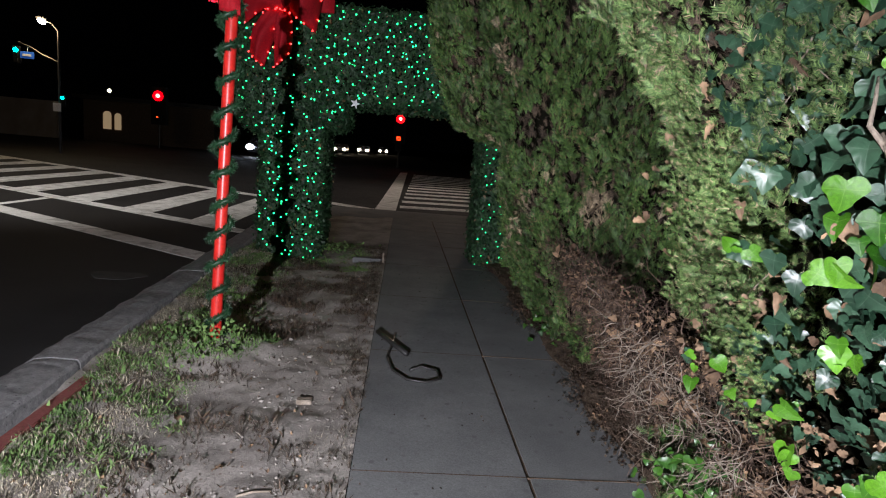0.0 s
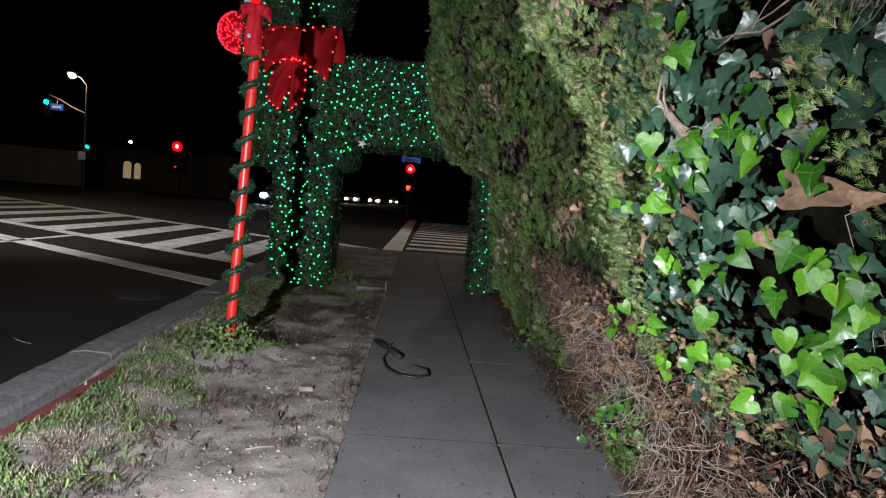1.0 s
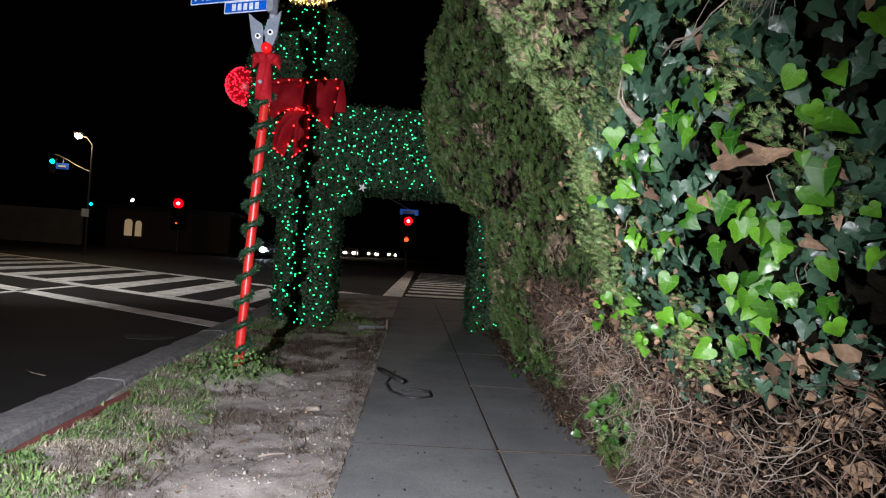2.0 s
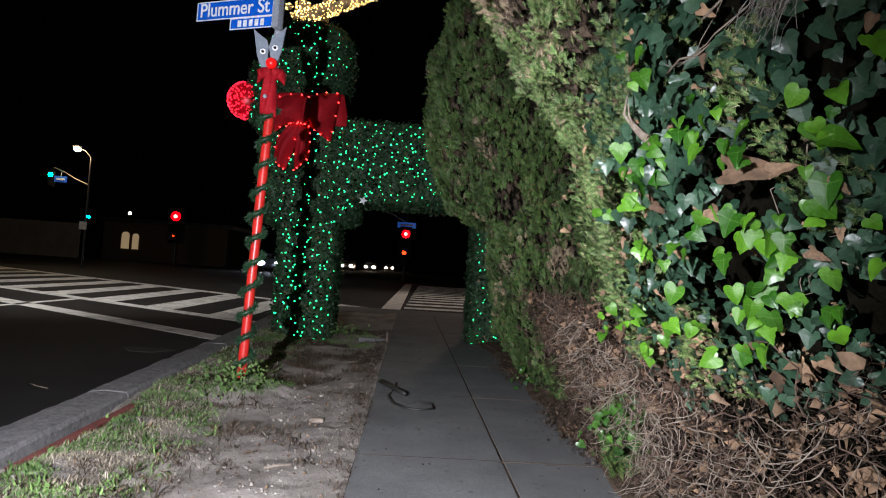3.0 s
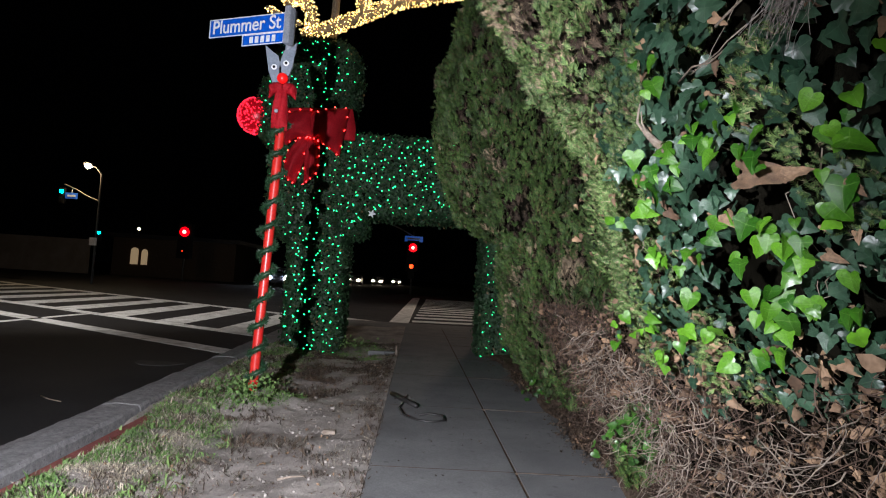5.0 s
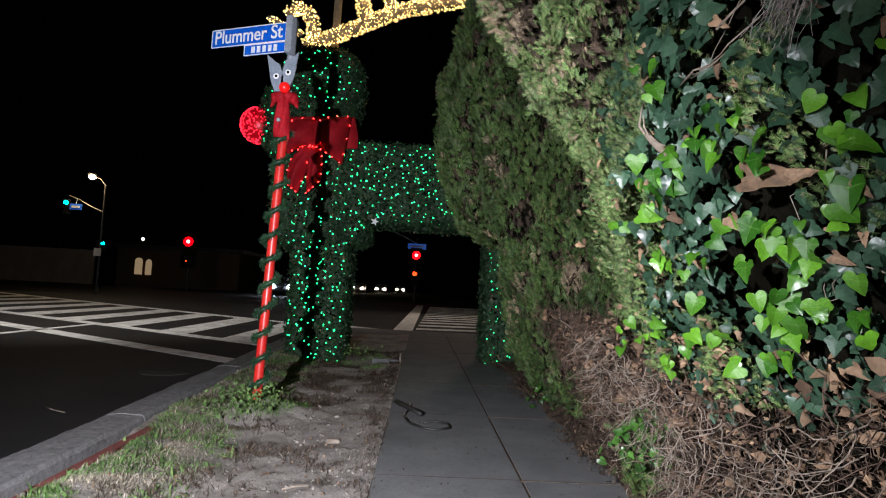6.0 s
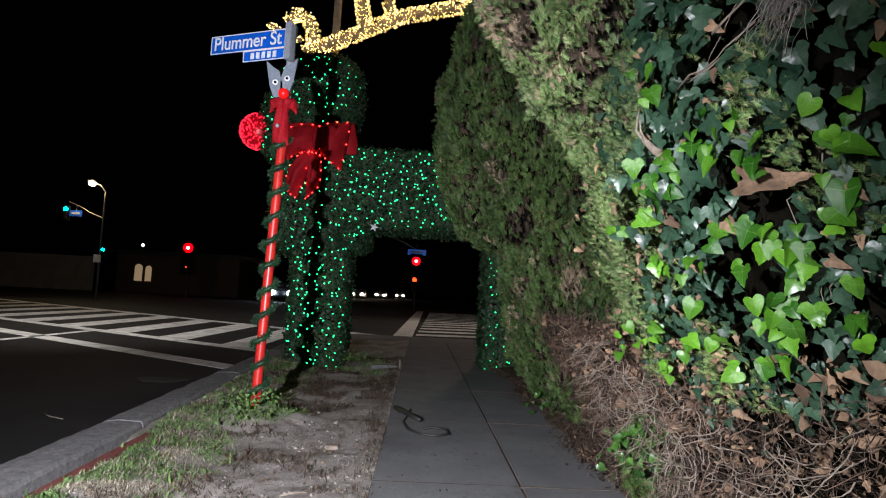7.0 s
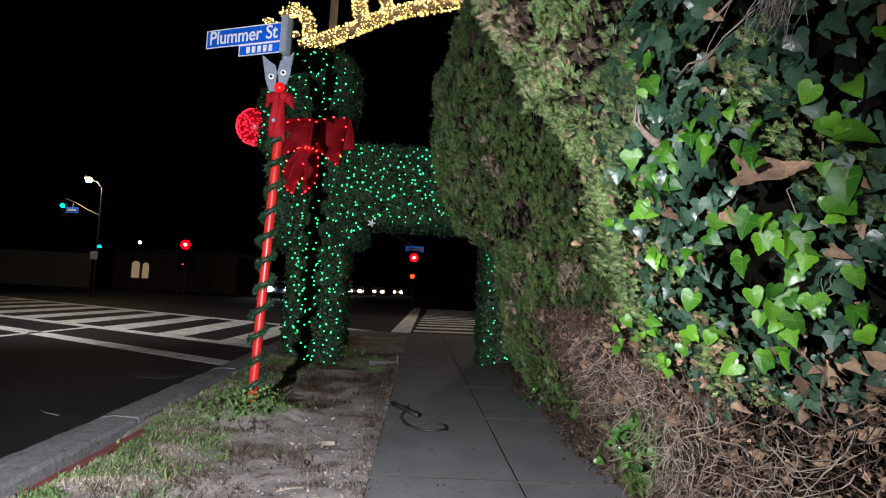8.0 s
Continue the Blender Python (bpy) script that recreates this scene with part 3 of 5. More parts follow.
for pts, r in BRANCHES:
    pieces.append(part("antler_branch", tube(pts, r * 0.6, 7, None, 0.85), BARK, None, "", True))
    pv = [Vector(q) for q in pts]
    dotsv = []
    for a, b in zip(pv, pv[1:]):
        d0 = (b - a).normalized()
        s0 = d0.orthogonal().normalized()
        u0 = d0.cross(s0)
        for k in range(int((b - a).length * 360 * r / 0.1)):
            th = rng.uniform(0, 2 * math.pi)
            dotsv.append(a.lerp(b, rng.random()) + r * rng.uniform(0.7, 1.05) * (math.cos(th) * s0 + math.sin(th) * u0))
    dotsv = np.array(dotsv)
    pieces.append(tagged(scatter("light_string", ICO[0], ICO[1], dotsv, np.tile(np.eye(3), (len(dotsv), 1, 1)), rng.uniform(0.004, 0.0105, len(dotsv)), WARM_LED), "tiny warm white glowing bulbs", kind="stuff"))
pieces.append(part("antler_stake", tube([(-1.43, 8.3, 4.0), (-1.42, 8.3, 5.6)], 0.055, 10), BARK, None, "brown wooden stake"))
own(antlers, pieces)

# ---- big red bow on the neck ----


def cloth(name, rows, bulge, mat, label=""):
    """A padded cloth panel over a grid of rows of points, closed at the back."""
    bm = bmesh.new()
    h, w = len(rows), len(rows[0])
    fine = []
    for i in range((h - 1) * 5 + 1):
        a, f = min(i // 5, h - 2), (i - 5 * min(i // 5, h - 2)) / 5
        row = []
        for j in range((w - 1) * 5 + 1):
            c, g = min(j // 5, w - 2), (j - 5 * min(j // 5, w - 2)) / 5
            p = (Vector(rows[a][c]) * (1 - f) + Vector(rows[a + 1][c]) * f) * (1 - g) + (Vector(rows[a][c + 1]) * (1 - f) + Vector(rows[a + 1][c + 1]) * f) * g
            u, v = i / ((h - 1) * 5), j / ((w - 1) * 5)
            puff = bulge * (4 * u * (1 - u)) ** 0.5 * (4 * v * (1 - v)) ** 0.5 + 0.02 * math.sin(9 * v + 4 * u) + 0.015 * noise.noise(p * 7)
            row.append((p, puff))
        fine.append(row)
    front = [[bm.verts.new(p + Vector((0, -q, 0))) for p, q in row] for row in fine]
    back = [[bm.verts.new(p + Vector((0, 0.03 + 0.3 * max(q, 0), 0))) for p, q in row] for row in fine]
    H, W = len(fine), len(fine[0])
    for i in range(H - 1):
        for j in range(W - 1):
            bm.faces.new((front[i][j], front[i][j + 1], front[i + 1][j + 1], front[i + 1][j]))
            bm.faces.new((back[i][j], back[i + 1][j], back[i + 1][j + 1], back[i][j + 1]))
    rim = [(0, j) for j in range(W)] + [(i, W - 1) for i in range(1, H)] + [(H - 1, j) for j in range(W - 2, -1, -1)] + [(i, 0) for i in range(H - 2, 0, -1)]
    for (i, j), (k, m) in zip(rim, rim[1:] + rim[:1]):
        bm.faces.new((front[i][j], back[i][j], back[k][m], front[k][m]))
    ob = part(name, bm, mat, None, label, True)
    edge = [fine[i][j][0] + Vector((0, -0.03, 0)) for i, j in rim]
    return ob, edge


bow = empty("neck_bow", (-1.5, 7.65, 2.6), "large red velvet bow edged with small red lights", "bow")
panels = [
    ("bow_loop", [[(-1.93, 7.62, 3.0), (-1.7, 7.56, 3.08), (-1.47, 7.6, 3.1)], [(-1.9, 7.6, 2.78), (-1.7, 7.52, 2.86), (-1.45, 7.58, 2.9)], [(-1.88, 7.62, 2.56), (-1.68, 7.56, 2.72), (-1.42, 7.6, 2.68)]], 0.12),
    ("bow_loop", [[(-1.43, 7.6, 3.08), (-1.25, 7.55, 3.14), (-1.03, 7.62, 3.16)], [(-1.42, 7.58, 2.85), (-1.25, 7.5, 2.86), (-1.07, 7.6, 2.86)], [(-1.40, 7.6, 2.70), (-1.27, 7.55, 2.62), (-1.12, 7.62, 2.52)]], 0.14),
    ("bow_tail", [[(-1.66, 7.6, 2.72), (-1.55, 7.55, 2.74), (-1.46, 7.6, 2.70)], [(-1.8, 7.6, 2.5), (-1.68, 7.54, 2.48), (-1.54, 7.6, 2.5)], [(-1.83, 7.62, 2.26), (-1.75, 7.56, 2.17), (-1.67, 7.62, 2.12)]], 0.05),
    ("bow_tail", [[(-1.55, 7.58, 2.72), (-1.46, 7.54, 2.72), (-1.38, 7.58, 2.68)], [(-1.56, 7.58, 2.46), (-1.46, 7.53, 2.48), (-1.37, 7.6, 2.5)], [(-1.55, 7.6, 2.12), (-1.48, 7.56, 2.17), (-1.38, 7.62, 2.3)]], 0.05),
    ("bow_sash", [[(-1.95, 7.7, 3.12), (-1.5, 7.66, 3.16), (-1.0, 7.7, 3.18)], [(-1.95, 7.72, 2.9), (-1.5, 7.68, 2.95), (-0.95, 7.74, 2.95)], [(-1.93, 7.72, 2.7), (-1.5, 7.68, 2.75), (-0.95, 7.76, 2.78)]], 0.04),
]
bow_parts, red_dots = [], []
for name, rows, bulge in panels:
    ob, edge = cloth(name, rows, bulge, VELVET)
    bow_parts.append(ob)
    if name != "bow_sash":
        red_dots += edge[::3]
bow_parts.append(part("bow_knot", ball((-1.44, 7.52, 2.9), 0.09, 2, None, (0.7, 0.7, 1.9)), VELVET, None, "", True))
dots = np.array(red_dots)
bow_parts.append(tagged(scatter("light_string", ICO[0], ICO[1], dots, np.tile(np.eye(3), (len(dots), 1, 1)), np.full(len(dots), 0.010), RED_LED), "small glowing red bulbs along the edge", kind="stuff"))
own(bow, bow_parts)

# ---- street name post dressed as a candy pole ----
POST_FOOT, POST_TOP = Vector((-1.167, 4.45, -0.02)), Vector((-1.085, 4.45, 2.98))


def on_post(z):
    return POST_FOOT.lerp(POST_TOP, (z + 0.02) / 3.0)


post = empty("sign_post", (-1.167, 4.45, 0), "street sign post wrapped in red with a green garland", "sign post")
post_parts = [part("steel_post", tube([on_post(2.2), on_post(2.98)], 0.03, 12), STEEL, None, "grey steel post top")]
post_parts.append(part("red_wrap", tube([on_post(z / 10) for z in range(0, 24)], 0.035, 14), RED_PAINT, None, "glossy red wrap", True))
turns, steps_n = 11.0, 420
helix = []
for i in range(steps_n):
    u = i / (steps_n - 1)
    c = on_post(0.08 + 2.02 * u)
    a = 2 * math.pi * turns * u + 0.6
    sag = 0.012 * math.sin(i * 0.21)
    helix.append(c + Vector((math.cos(a) * (0.054 + sag), math.sin(a) * (0.054 + sag), 0)))
post_parts.append(part("garland_core", tube(helix, 0.016, 6), GARLAND, None, "dark green garland", True))
hp = np.repeat(np.array(helix), 36, axis=0)
hn = rng.normal(0, 1, hp.shape)
hn /= np.linalg.norm(hn, axis=1)[:, None]
post_parts.append(tagged(scatter("garland_needles", [(-0.12, 0, 0), (0.12, 0, 0), (0, 1, 0)], [(0, 1, 2)], hp, frames_for(np.cross(hn, rng.normal(0, 1, hn.shape)), 0.05, (0, 0, 0), rng), rng.uniform(0.022, 0.044, len(hp)), GARLAND), kind="stuff"))
# the small red bow with a bell, the grey plywood ears with eyes and the red nose
c = on_post(2.32)
ribbon, _ = cloth("ribbon_tail", [[c + Vector((-0.045, -0.06, 0.04)), c + Vector((0.03, -0.06, 0.04))], [c + Vector((-0.065, -0.06, -0.15)), c + Vector((0.045, -0.06, -0.15))], [c + Vector((-0.07, -0.055, -0.27)), c + Vector((0.05, -0.055, -0.29))]], 0.02, VELVET)
post_parts.append(ribbon)
for s in (-1, 1):
    loop, _ = cloth("ribbon_loop", [[c + Vector((0, -0.07, 0.06)), c + Vector((s * 0.075, -0.08, 0.075)), c + Vector((s * 0.105, -0.07, 0.035))], [c + Vector((0, -0.07, 0.0)), c + Vector((s * 0.065, -0.08, -0.02)), c + Vector((s * 0.1, -0.07, -0.05))]], 0.03, VELVET)
    post_parts.append(loop)
post_parts.append(part("bell", ball(c + Vector((-0.03, -0.085, -0.15)), 0.016, 2), STEEL, None, "small dark bell", True))
# the pompom is no lamp; a faint glow is put into its red
post_parts.append(part("pompom_nose", ball(on_post(2.42) + Vector((-0.005, -0.085, 0)), 0.041, 3), glow("pompom_glow", (1.0, 0.01, 0.01), 0.35, (0.8, 0.01, 0.01)), None, "bright red round nose", True))
for s, foot, tip in ((-1, (-1.145, 2.36), (-1.215, 2.66)), (1, (-1.115, 2.40), (-1.07, 2.69))):
    a, b = Vector((foot[0], 4.4, foot[1])), Vector((tip[0], 4.4, tip[1]))
    d = (b - a).normalized()
    w = Vector((d.z, 0, -d.x))
    shape = [a - w * 0.028, a + w * 0.028, a.lerp(b, 0.45) + w * 0.05, a.lerp(b, 0.93) + w * 0.043 + d * (0.05 if s > 0 else -0.05), a.lerp(b, 0.9) + w * 0.005, a.lerp(b, 0.95) - w * 0.04 + d * (0.04 if s < 0 else -0.04), a.lerp(b, 0.45) - w * 0.047]
    bm = bmesh.new()
    lo = [bm.verts.new(p + Vector((0, -0.009, 0))) for p in shape]
    hi = [bm.verts.new(p + Vector((0, 0.009, 0))) for p in shape]
    bm.faces.new(lo), bm.faces.new(hi[::-1])
    for k in range(len(shape)):
        bm.faces.new((lo[k], hi[k], hi[(k + 1) % len(shape)], lo[(k + 1) % len(shape)]))
    ear = part("plywood_ear", bm, GREY_WOOD, None, "grey painted plywood reindeer ear")
    e = a.lerp(b, 0.5) + Vector((0, -0.012, 0))
    white = part("eye_white", tube([e + Vector((0, 0.004, 0)), e + Vector((0, -0.004, 0))], 0.021, 20), SIGN_WHITE)
    pupil = part("pupil", tube([e + Vector((0, -0.003, 0)), e + Vector((0, -0.008, 0))], 0.011, 16), BLACK)
    for o in (white, pupil):
        o.parent = ear
    post_parts.append(ear)
own(post, post_parts)

# street name blades
sign = empty("street_sign", (-1.1, 4.4, 2.8), "blue street name blades with white lettering on a post", "street sign")


def text_mesh(name, words, size, mat):
    cu = bpy.data.curves.new(name, "FONT")
    cu.body, cu.size, cu.extrude, cu.align_x, cu.align_y = words, size, 0.001, "CENTER", "CENTER"
    cu.offset = size * 0.012
    tmp = bpy.data.objects.new(name, cu)
    scene.collection.objects.link(tmp)
    me = bpy.data.meshes.new_from_object(tmp.evaluated_get(bpy.context.evaluated_depsgraph_get()))
    bpy.data.objects.remove(tmp)
    me.materials.clear()
    me.materials.append(mat)
    return new(name, me)


SIGN_AT = pose(-1.12, 4.37, 2.855, 0, 0, -21.6)
flat = Matrix.Rotation(math.pi / 2, 4, "X")


def blade(w, h, x, z):
    out = [part("blade", box((x - w / 2, -0.003, z - h / 2), (x + w / 2, 0.003, z + h / 2)), SIGN_BLUE)]
    t = 0.007
    for lo, hi in (((x - w / 2, z + h / 2 - t), (x + w / 2, z + h / 2)), ((x - w / 2, z - h / 2), (x + w / 2, z - h / 2 + t)), ((x - w / 2, z - h / 2), (x - w / 2 + t, z + h / 2)), ((x + w / 2 - t, z - h / 2), (x + w / 2, z + h / 2))):
        out.append(part("white_border", box((lo[0], -0.006, lo[1]), (hi[0], -0.002, hi[1])), SIGN_WHITE))
    return out


sign_parts = blade(0.70, 0.147, -0.35, 0.0) + blade(0.38, 0.088, -0.19, -0.118)
name_plate = text_mesh("street_name", "Plummer St", 0.138, SIGN_WHITE)
name_plate.matrix_basis = Matrix.Translation((-0.352, -0.006, 0.002)) @ flat @ Matrix.Diagonal((0.98, 1.1, 1, 1))
sign_parts.append(name_plate)
for k in range(5):
    x = -0.31 + k * 0.051
    sign_parts.append(part("number_bar", box((x, -0.006, -0.143), (x + 0.031, -0.002, -0.093), 0.0), SIGN_WHITE))
sign_parts.append(part("blade_bracket", box((0.0, -0.02, -0.17), (0.055, 0.05, 0.12), 0.006), STEEL, None, "grey steel blade clamp"))
for o in sign_parts:
    o.matrix_basis = SIGN_AT @ o.matrix_basis
own(sign, sign_parts)

# ---- hedge ----
rngh = np.random.default_rng(21)
FAR = Loft([(0.05, 1.95, 5.5, 0.85, 1.6), (0.4, 1.9, 5.5, 0.98, 1.7), (0.8, 1.85, 5.5, 1.06, 1.75), (1.2, 1.8, 5.5, 1.1, 1.7), (1.4, 1.75, 5.5, 1.08, 1.6), (1.48, 1.7, 5.65, 1.2, 1.65), (1.6, 1.65, 5.75, 1.3, 1.65), (1.95, 1.6, 5.85, 1.42, 1.6), (2.4, 1.6, 5.85, 1.53, 1.6), (2.9, 1.6, 5.85, 1.55, 1.6), (3.3, 1.63, 5.85, 1.52, 1.55), (3.7, 1.7, 5.85, 1.47, 1.5), (4.2, 1.78, 5.85, 1.3, 1.35), (4.7, 1.8, 5.85, 0.7, 0.8)], 2.3, 0.10, 1.9)
NEAR = Loft([(0.72, 2.0, 2.5, 0.9, 0.8), (0.9, 1.94, 2.5, 1.02, 0.85), (1.24, 1.88, 2.4, 1.02, 0.8), (1.42, 1.8, 2.35, 1.03, 0.8), (1.62, 1.67, 2.3, 1.08, 0.8), (1.8, 1.53, 2.3, 1.1, 0.8), (1.95, 1.4, 2.3, 1.1, 0.8), (2.13, 1.3, 2.3, 1.12, 0.8), (2.5, 1.15, 2.35, 1.1, 0.8), (3.0, 1.2, 2.4, 1.0, 0.75), (3.4, 1.3, 2.4, 0.5, 0.5)], 2.2, 0.10, 2.6)


def conifer(name, label, loft, count, size, template, mat, spans, lean, tuft, dry_over, low=None, high=None, core_inset=0.2):
    thing = empty(name, (loft.rows[0, 1], loft.rows[0, 2], 0), label, "hedge")
    # core coloured near black for the shade deep in the hedge
    core = loft.core("inner_core", GAP_SHADE, core_inset)

    def clumped(total, deep):
        """Points on the skin gathered into tufts with hollows between them, and the way each tuft fans out."""
        p, n = loft.sample(total, rngh, spans, low, high)
        near, fan = np.zeros(len(p)), np.zeros(p.shape)
        grain = np.array(tuft)
        for i, q in enumerate(p):
            dist, sites = noise.voronoi(Vector(q * grain))
            near[i] = dist[0]
            fan[i] = q - np.array(sites[0]) / grain
        fan /= np.linalg.norm(fan, axis=1)[:, None] + 1e-6
        hollow = np.array([noise.fractal(Vector(q) * 3.0, 0.8, 2.2, 3) for q in p])
        keep = (near < 0.66) & (hollow > -0.36) | (rngh.random(len(p)) < 0.06)
        p = p - n * (deep * near ** 1.5 + np.abs(rngh.normal(0, 0.028, len(p))) + 0.05 * np.clip(-hollow, 0, 1))[:, None]
        return p[keep], n[keep], fan[keep]

    def upright(y):
        y = y / np.linalg.norm(y, axis=1)[:, None]
        z = np.cross(y, rngh.normal(0, 1, y.shape))
        z /= np.linalg.norm(z, axis=1)[:, None]
        return np.stack([np.cross(y, z), y, z], axis=2)

    p, n, fan = clumped(count, 0.16)
    y = n * 0.6 + fan * 0.55 + np.array(lean) * 0.8 + rngh.normal(0, 0.3, n.shape)
    brown = np.array([noise.fractal(Vector((q[0] * 4 + 30, q[1] * 4, q[2] * 2.2)), 0.7, 2.1, 3) for q in p]) + rngh.normal(0, 0.12, len(p)) > dry_over
    ax, sizes = upright(y), rngh.uniform(*size, len(p))
    leaves = scatter("foliage", template[0], template[1], p[~brown], ax[~brown], sizes[~brown], mat, None, False)
    dead = scatter("dead_sprays", template[0], template[1], p[brown], ax[brown], sizes[brown], DRY_SPRAY, None, False)
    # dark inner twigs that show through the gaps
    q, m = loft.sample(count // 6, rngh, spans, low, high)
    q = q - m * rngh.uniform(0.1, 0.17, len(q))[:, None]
    inner = scatter("inner_foliage", template[0], template[1], q, upright(m * 0.4 + np.array(lean) + rngh.normal(0, 0.5, m.shape)), rngh.uniform(*size, len(q)) * 1.2, MULCH_AND_SHADE, None, False)
    own(thing, [core, tagged(leaves, kind="stuff"), tagged(dead, "dry tan dead sprays", kind="stuff"), tagged(inner, "dry brown inner twigs", kind="stuff")])
    return thing


conifer("cypress_hedge", "tall clipped dark green cypress hedge overhanging the sidewalk", FAR, 84000, (0.03, 0.075), SPRAY, CYPRESS, (1.9, 5.3), (0, 0, 1.2), (8.5, 8.5, 3.6), 0.62)
conifer("juniper_hedge", "bright green feathery juniper leaning over the sidewalk", NEAR, 84000, (0.018, 0.05), FINE_SPRAY, JUNIPER, (2.0, 5.0), (-0.1, -0.1, 0.6), (11.0, 11.0, 7.0), 0.5)


def bank_x(y, z):
    """The face of the ivy bank: it overhangs at chest height and runs out to the walk at its foot."""
    x = np.interp(z, [0.0, 0.2, 0.6, 1.0, 1.35, 1.7, 2.3, 2.8], [1.22, 1.12, 0.93, 0.76, 0.64, 0.62, 0.70, 0.9])
    return x + np.interp(y, [-2, 0.7, 1.0, 1.3, 1.6, 2.2, 3.0, 3.8, 4.6], [0.4, 0.2, 0.12, 0.06, 0.0, 0.02, 0.06, 0.1, 0.1])


def bank_points(count, y_span, z_span, rng, jitter=0.05):
    y, z = rng.uniform(*y_span, count), rng.uniform(*z_span, count)
    bump = np.array([noise.fractal(Vector((a * 2.4, b * 2.4, 4)), 0.7, 2.1, 4) for a, b in zip(y, z)])
    x = bank_x(y, z) + 0.06 * bump + np.abs(rng.normal(0, jitter, count))
    slope = (bank_x(y, z + 0.05) - bank_x(y, z - 0.05)) / 0.1
    n = np.stack([-np.ones(count), np.full(count, -0.12), slope], axis=1)
    return np.stack([x, y, z], axis=1), n / np.linalg.norm(n, axis=1)[:, None]


ivy = empty("ivy_bank", (1.3, 1.3, 0), "dense ivy with dark and bright young leaves over a hedge", "ivy")
verts, faces = [], []
for j in range(70):
    y = -2.0 + 6.4 * j / 69
    for i in range(40):
        z = float(np.interp(y, [1.9, 2.4, 3.0, 4.4], [2.8, 2.5, 0.8, 0.45])) * i / 39
        verts.append((float(bank_x(y, z)) + (0.26 if z > 0.75 else 0.14) + 0.05 * noise.fractal(Vector((y * 3, z * 3, 2)), 0.7, 2.1, 4), y, z))
for j in range(69):
    for i in range(39):
        a = j * 40 + i
        faces.append((a, a + 1, a + 41, a + 40))
# sheet painted near black to read as shade behind the ivy
core = link_mesh("ivy_stems_core", verts, faces, GAP_SHADE, None, "near-black backing sheet, painted shade between the ivy leaves", True)
ivy_parts = [core]


def pick(points, normals, keep):
    return points[keep], normals[keep]


def ivy_low(y):
    return np.interp(y, [0.4, 1.03, 1.28, 1.5, 1.84, 2.24, 2.68], [0.82, 0.80, 0.71, 0.66, 0.65, 0.69, 0.84])


def ivy_end(z):
    return np.interp(z, [0.6, 0.75, 0.9, 1.05, 1.2, 1.4, 1.65, 2.1, 2.5], [2.7, 2.65, 2.3, 1.95, 1.85, 2.0, 2.1, 2.45, 2.6])


# mature leaves: broad ones high up, small ones towards the lower rim
p, n = bank_points(9600, (-0.8, 2.75), (0.5, 2.75), rngh, 0.06)
keep = (p[:, 2] > ivy_low(p[:, 1]) + rngh.normal(0, 0.05, len(p))) & (p[:, 1] < ivy_end(p[:, 2]) + rngh.normal(0, 0.1, len(p)))
hole = np.array([noise.fractal(Vector((a * 4.2, b * 4.2, 60)), 0.8, 2.0, 3) for a, b in p[:, 1:]])
thin = rngh.random(len(p)) < np.interp(p[:, 2], [0.6, 1.0, 1.4, 2.0], [1.0, 1.0, 0.75, 0.65])
p, n = pick(p, n, keep & thin & (hole > -0.3 + 0.25 * np.clip(p[:, 2] - 1.25, 0, 0.6)))
n = n + np.array([-0.1, -0.3, 0.1])
ax = frames_for(n / np.linalg.norm(n, axis=1)[:, None], 0.5, (0, -0.05, -1.0), rngh)
sizes = rngh.uniform(0.62, 1.25, len(p)) * np.interp(p[:, 2], [0.6, 0.95, 1.3, 1.6], [0.032, 0.036, 0.046, 0.05]) * np.interp(p[:, 1], [0.4, 1.1], [0.7, 1.0])
near = np.where((p[:, 1] > 0.75) & (p[:, 1] < 1.7) & (p[:, 2] > 0.6) & (p[:, 2] < 1.7))[0][:200]
me_dark = bpy.data.meshes.new("ivy_leaf")
me_dark.from_pydata(IVY_LEAF[0], [], IVY_LEAF[1])
me_bright = bpy.data.meshes.new("heart_leaf")
me_bright.from_pydata(HEART_LEAF[0], [], HEART_LEAF[1])
for me, tpl, mat in ((me_dark, IVY_LEAF, IVY_DARK), (me_bright, HEART_LEAF, IVY_BRIGHT)):
    a = me.attributes.new("rib", "FLOAT", "POINT")
    a.data.foreach_set("value", tpl[2])
    me.shade_smooth()
    me.materials.append(mat)


def single_leaves(me, chosen, p, ax, sizes):
    out = []
    for i in chosen:
        ob = new("leaf", me)
        m = Matrix([list(ax[i][r]) for r in range(3)]).to_4x4()
        ob.matrix_basis = Matrix.Translation(p[i]) @ m @ Matrix.Scale(float(sizes[i]), 4)
        out.append(ob)
    return out


ivy_parts += single_leaves(me_dark, near, p, ax, sizes)
rest = np.setdiff1d(np.arange(len(p)), near)
ivy_parts.append(tagged(scatter("ivy_leaves", IVY_LEAF[0], IVY_LEAF[1], p[rest], ax[rest], sizes[rest], IVY_DARK, IVY_LEAF[2]), "dark green mature ivy leaves", kind="stuff"))
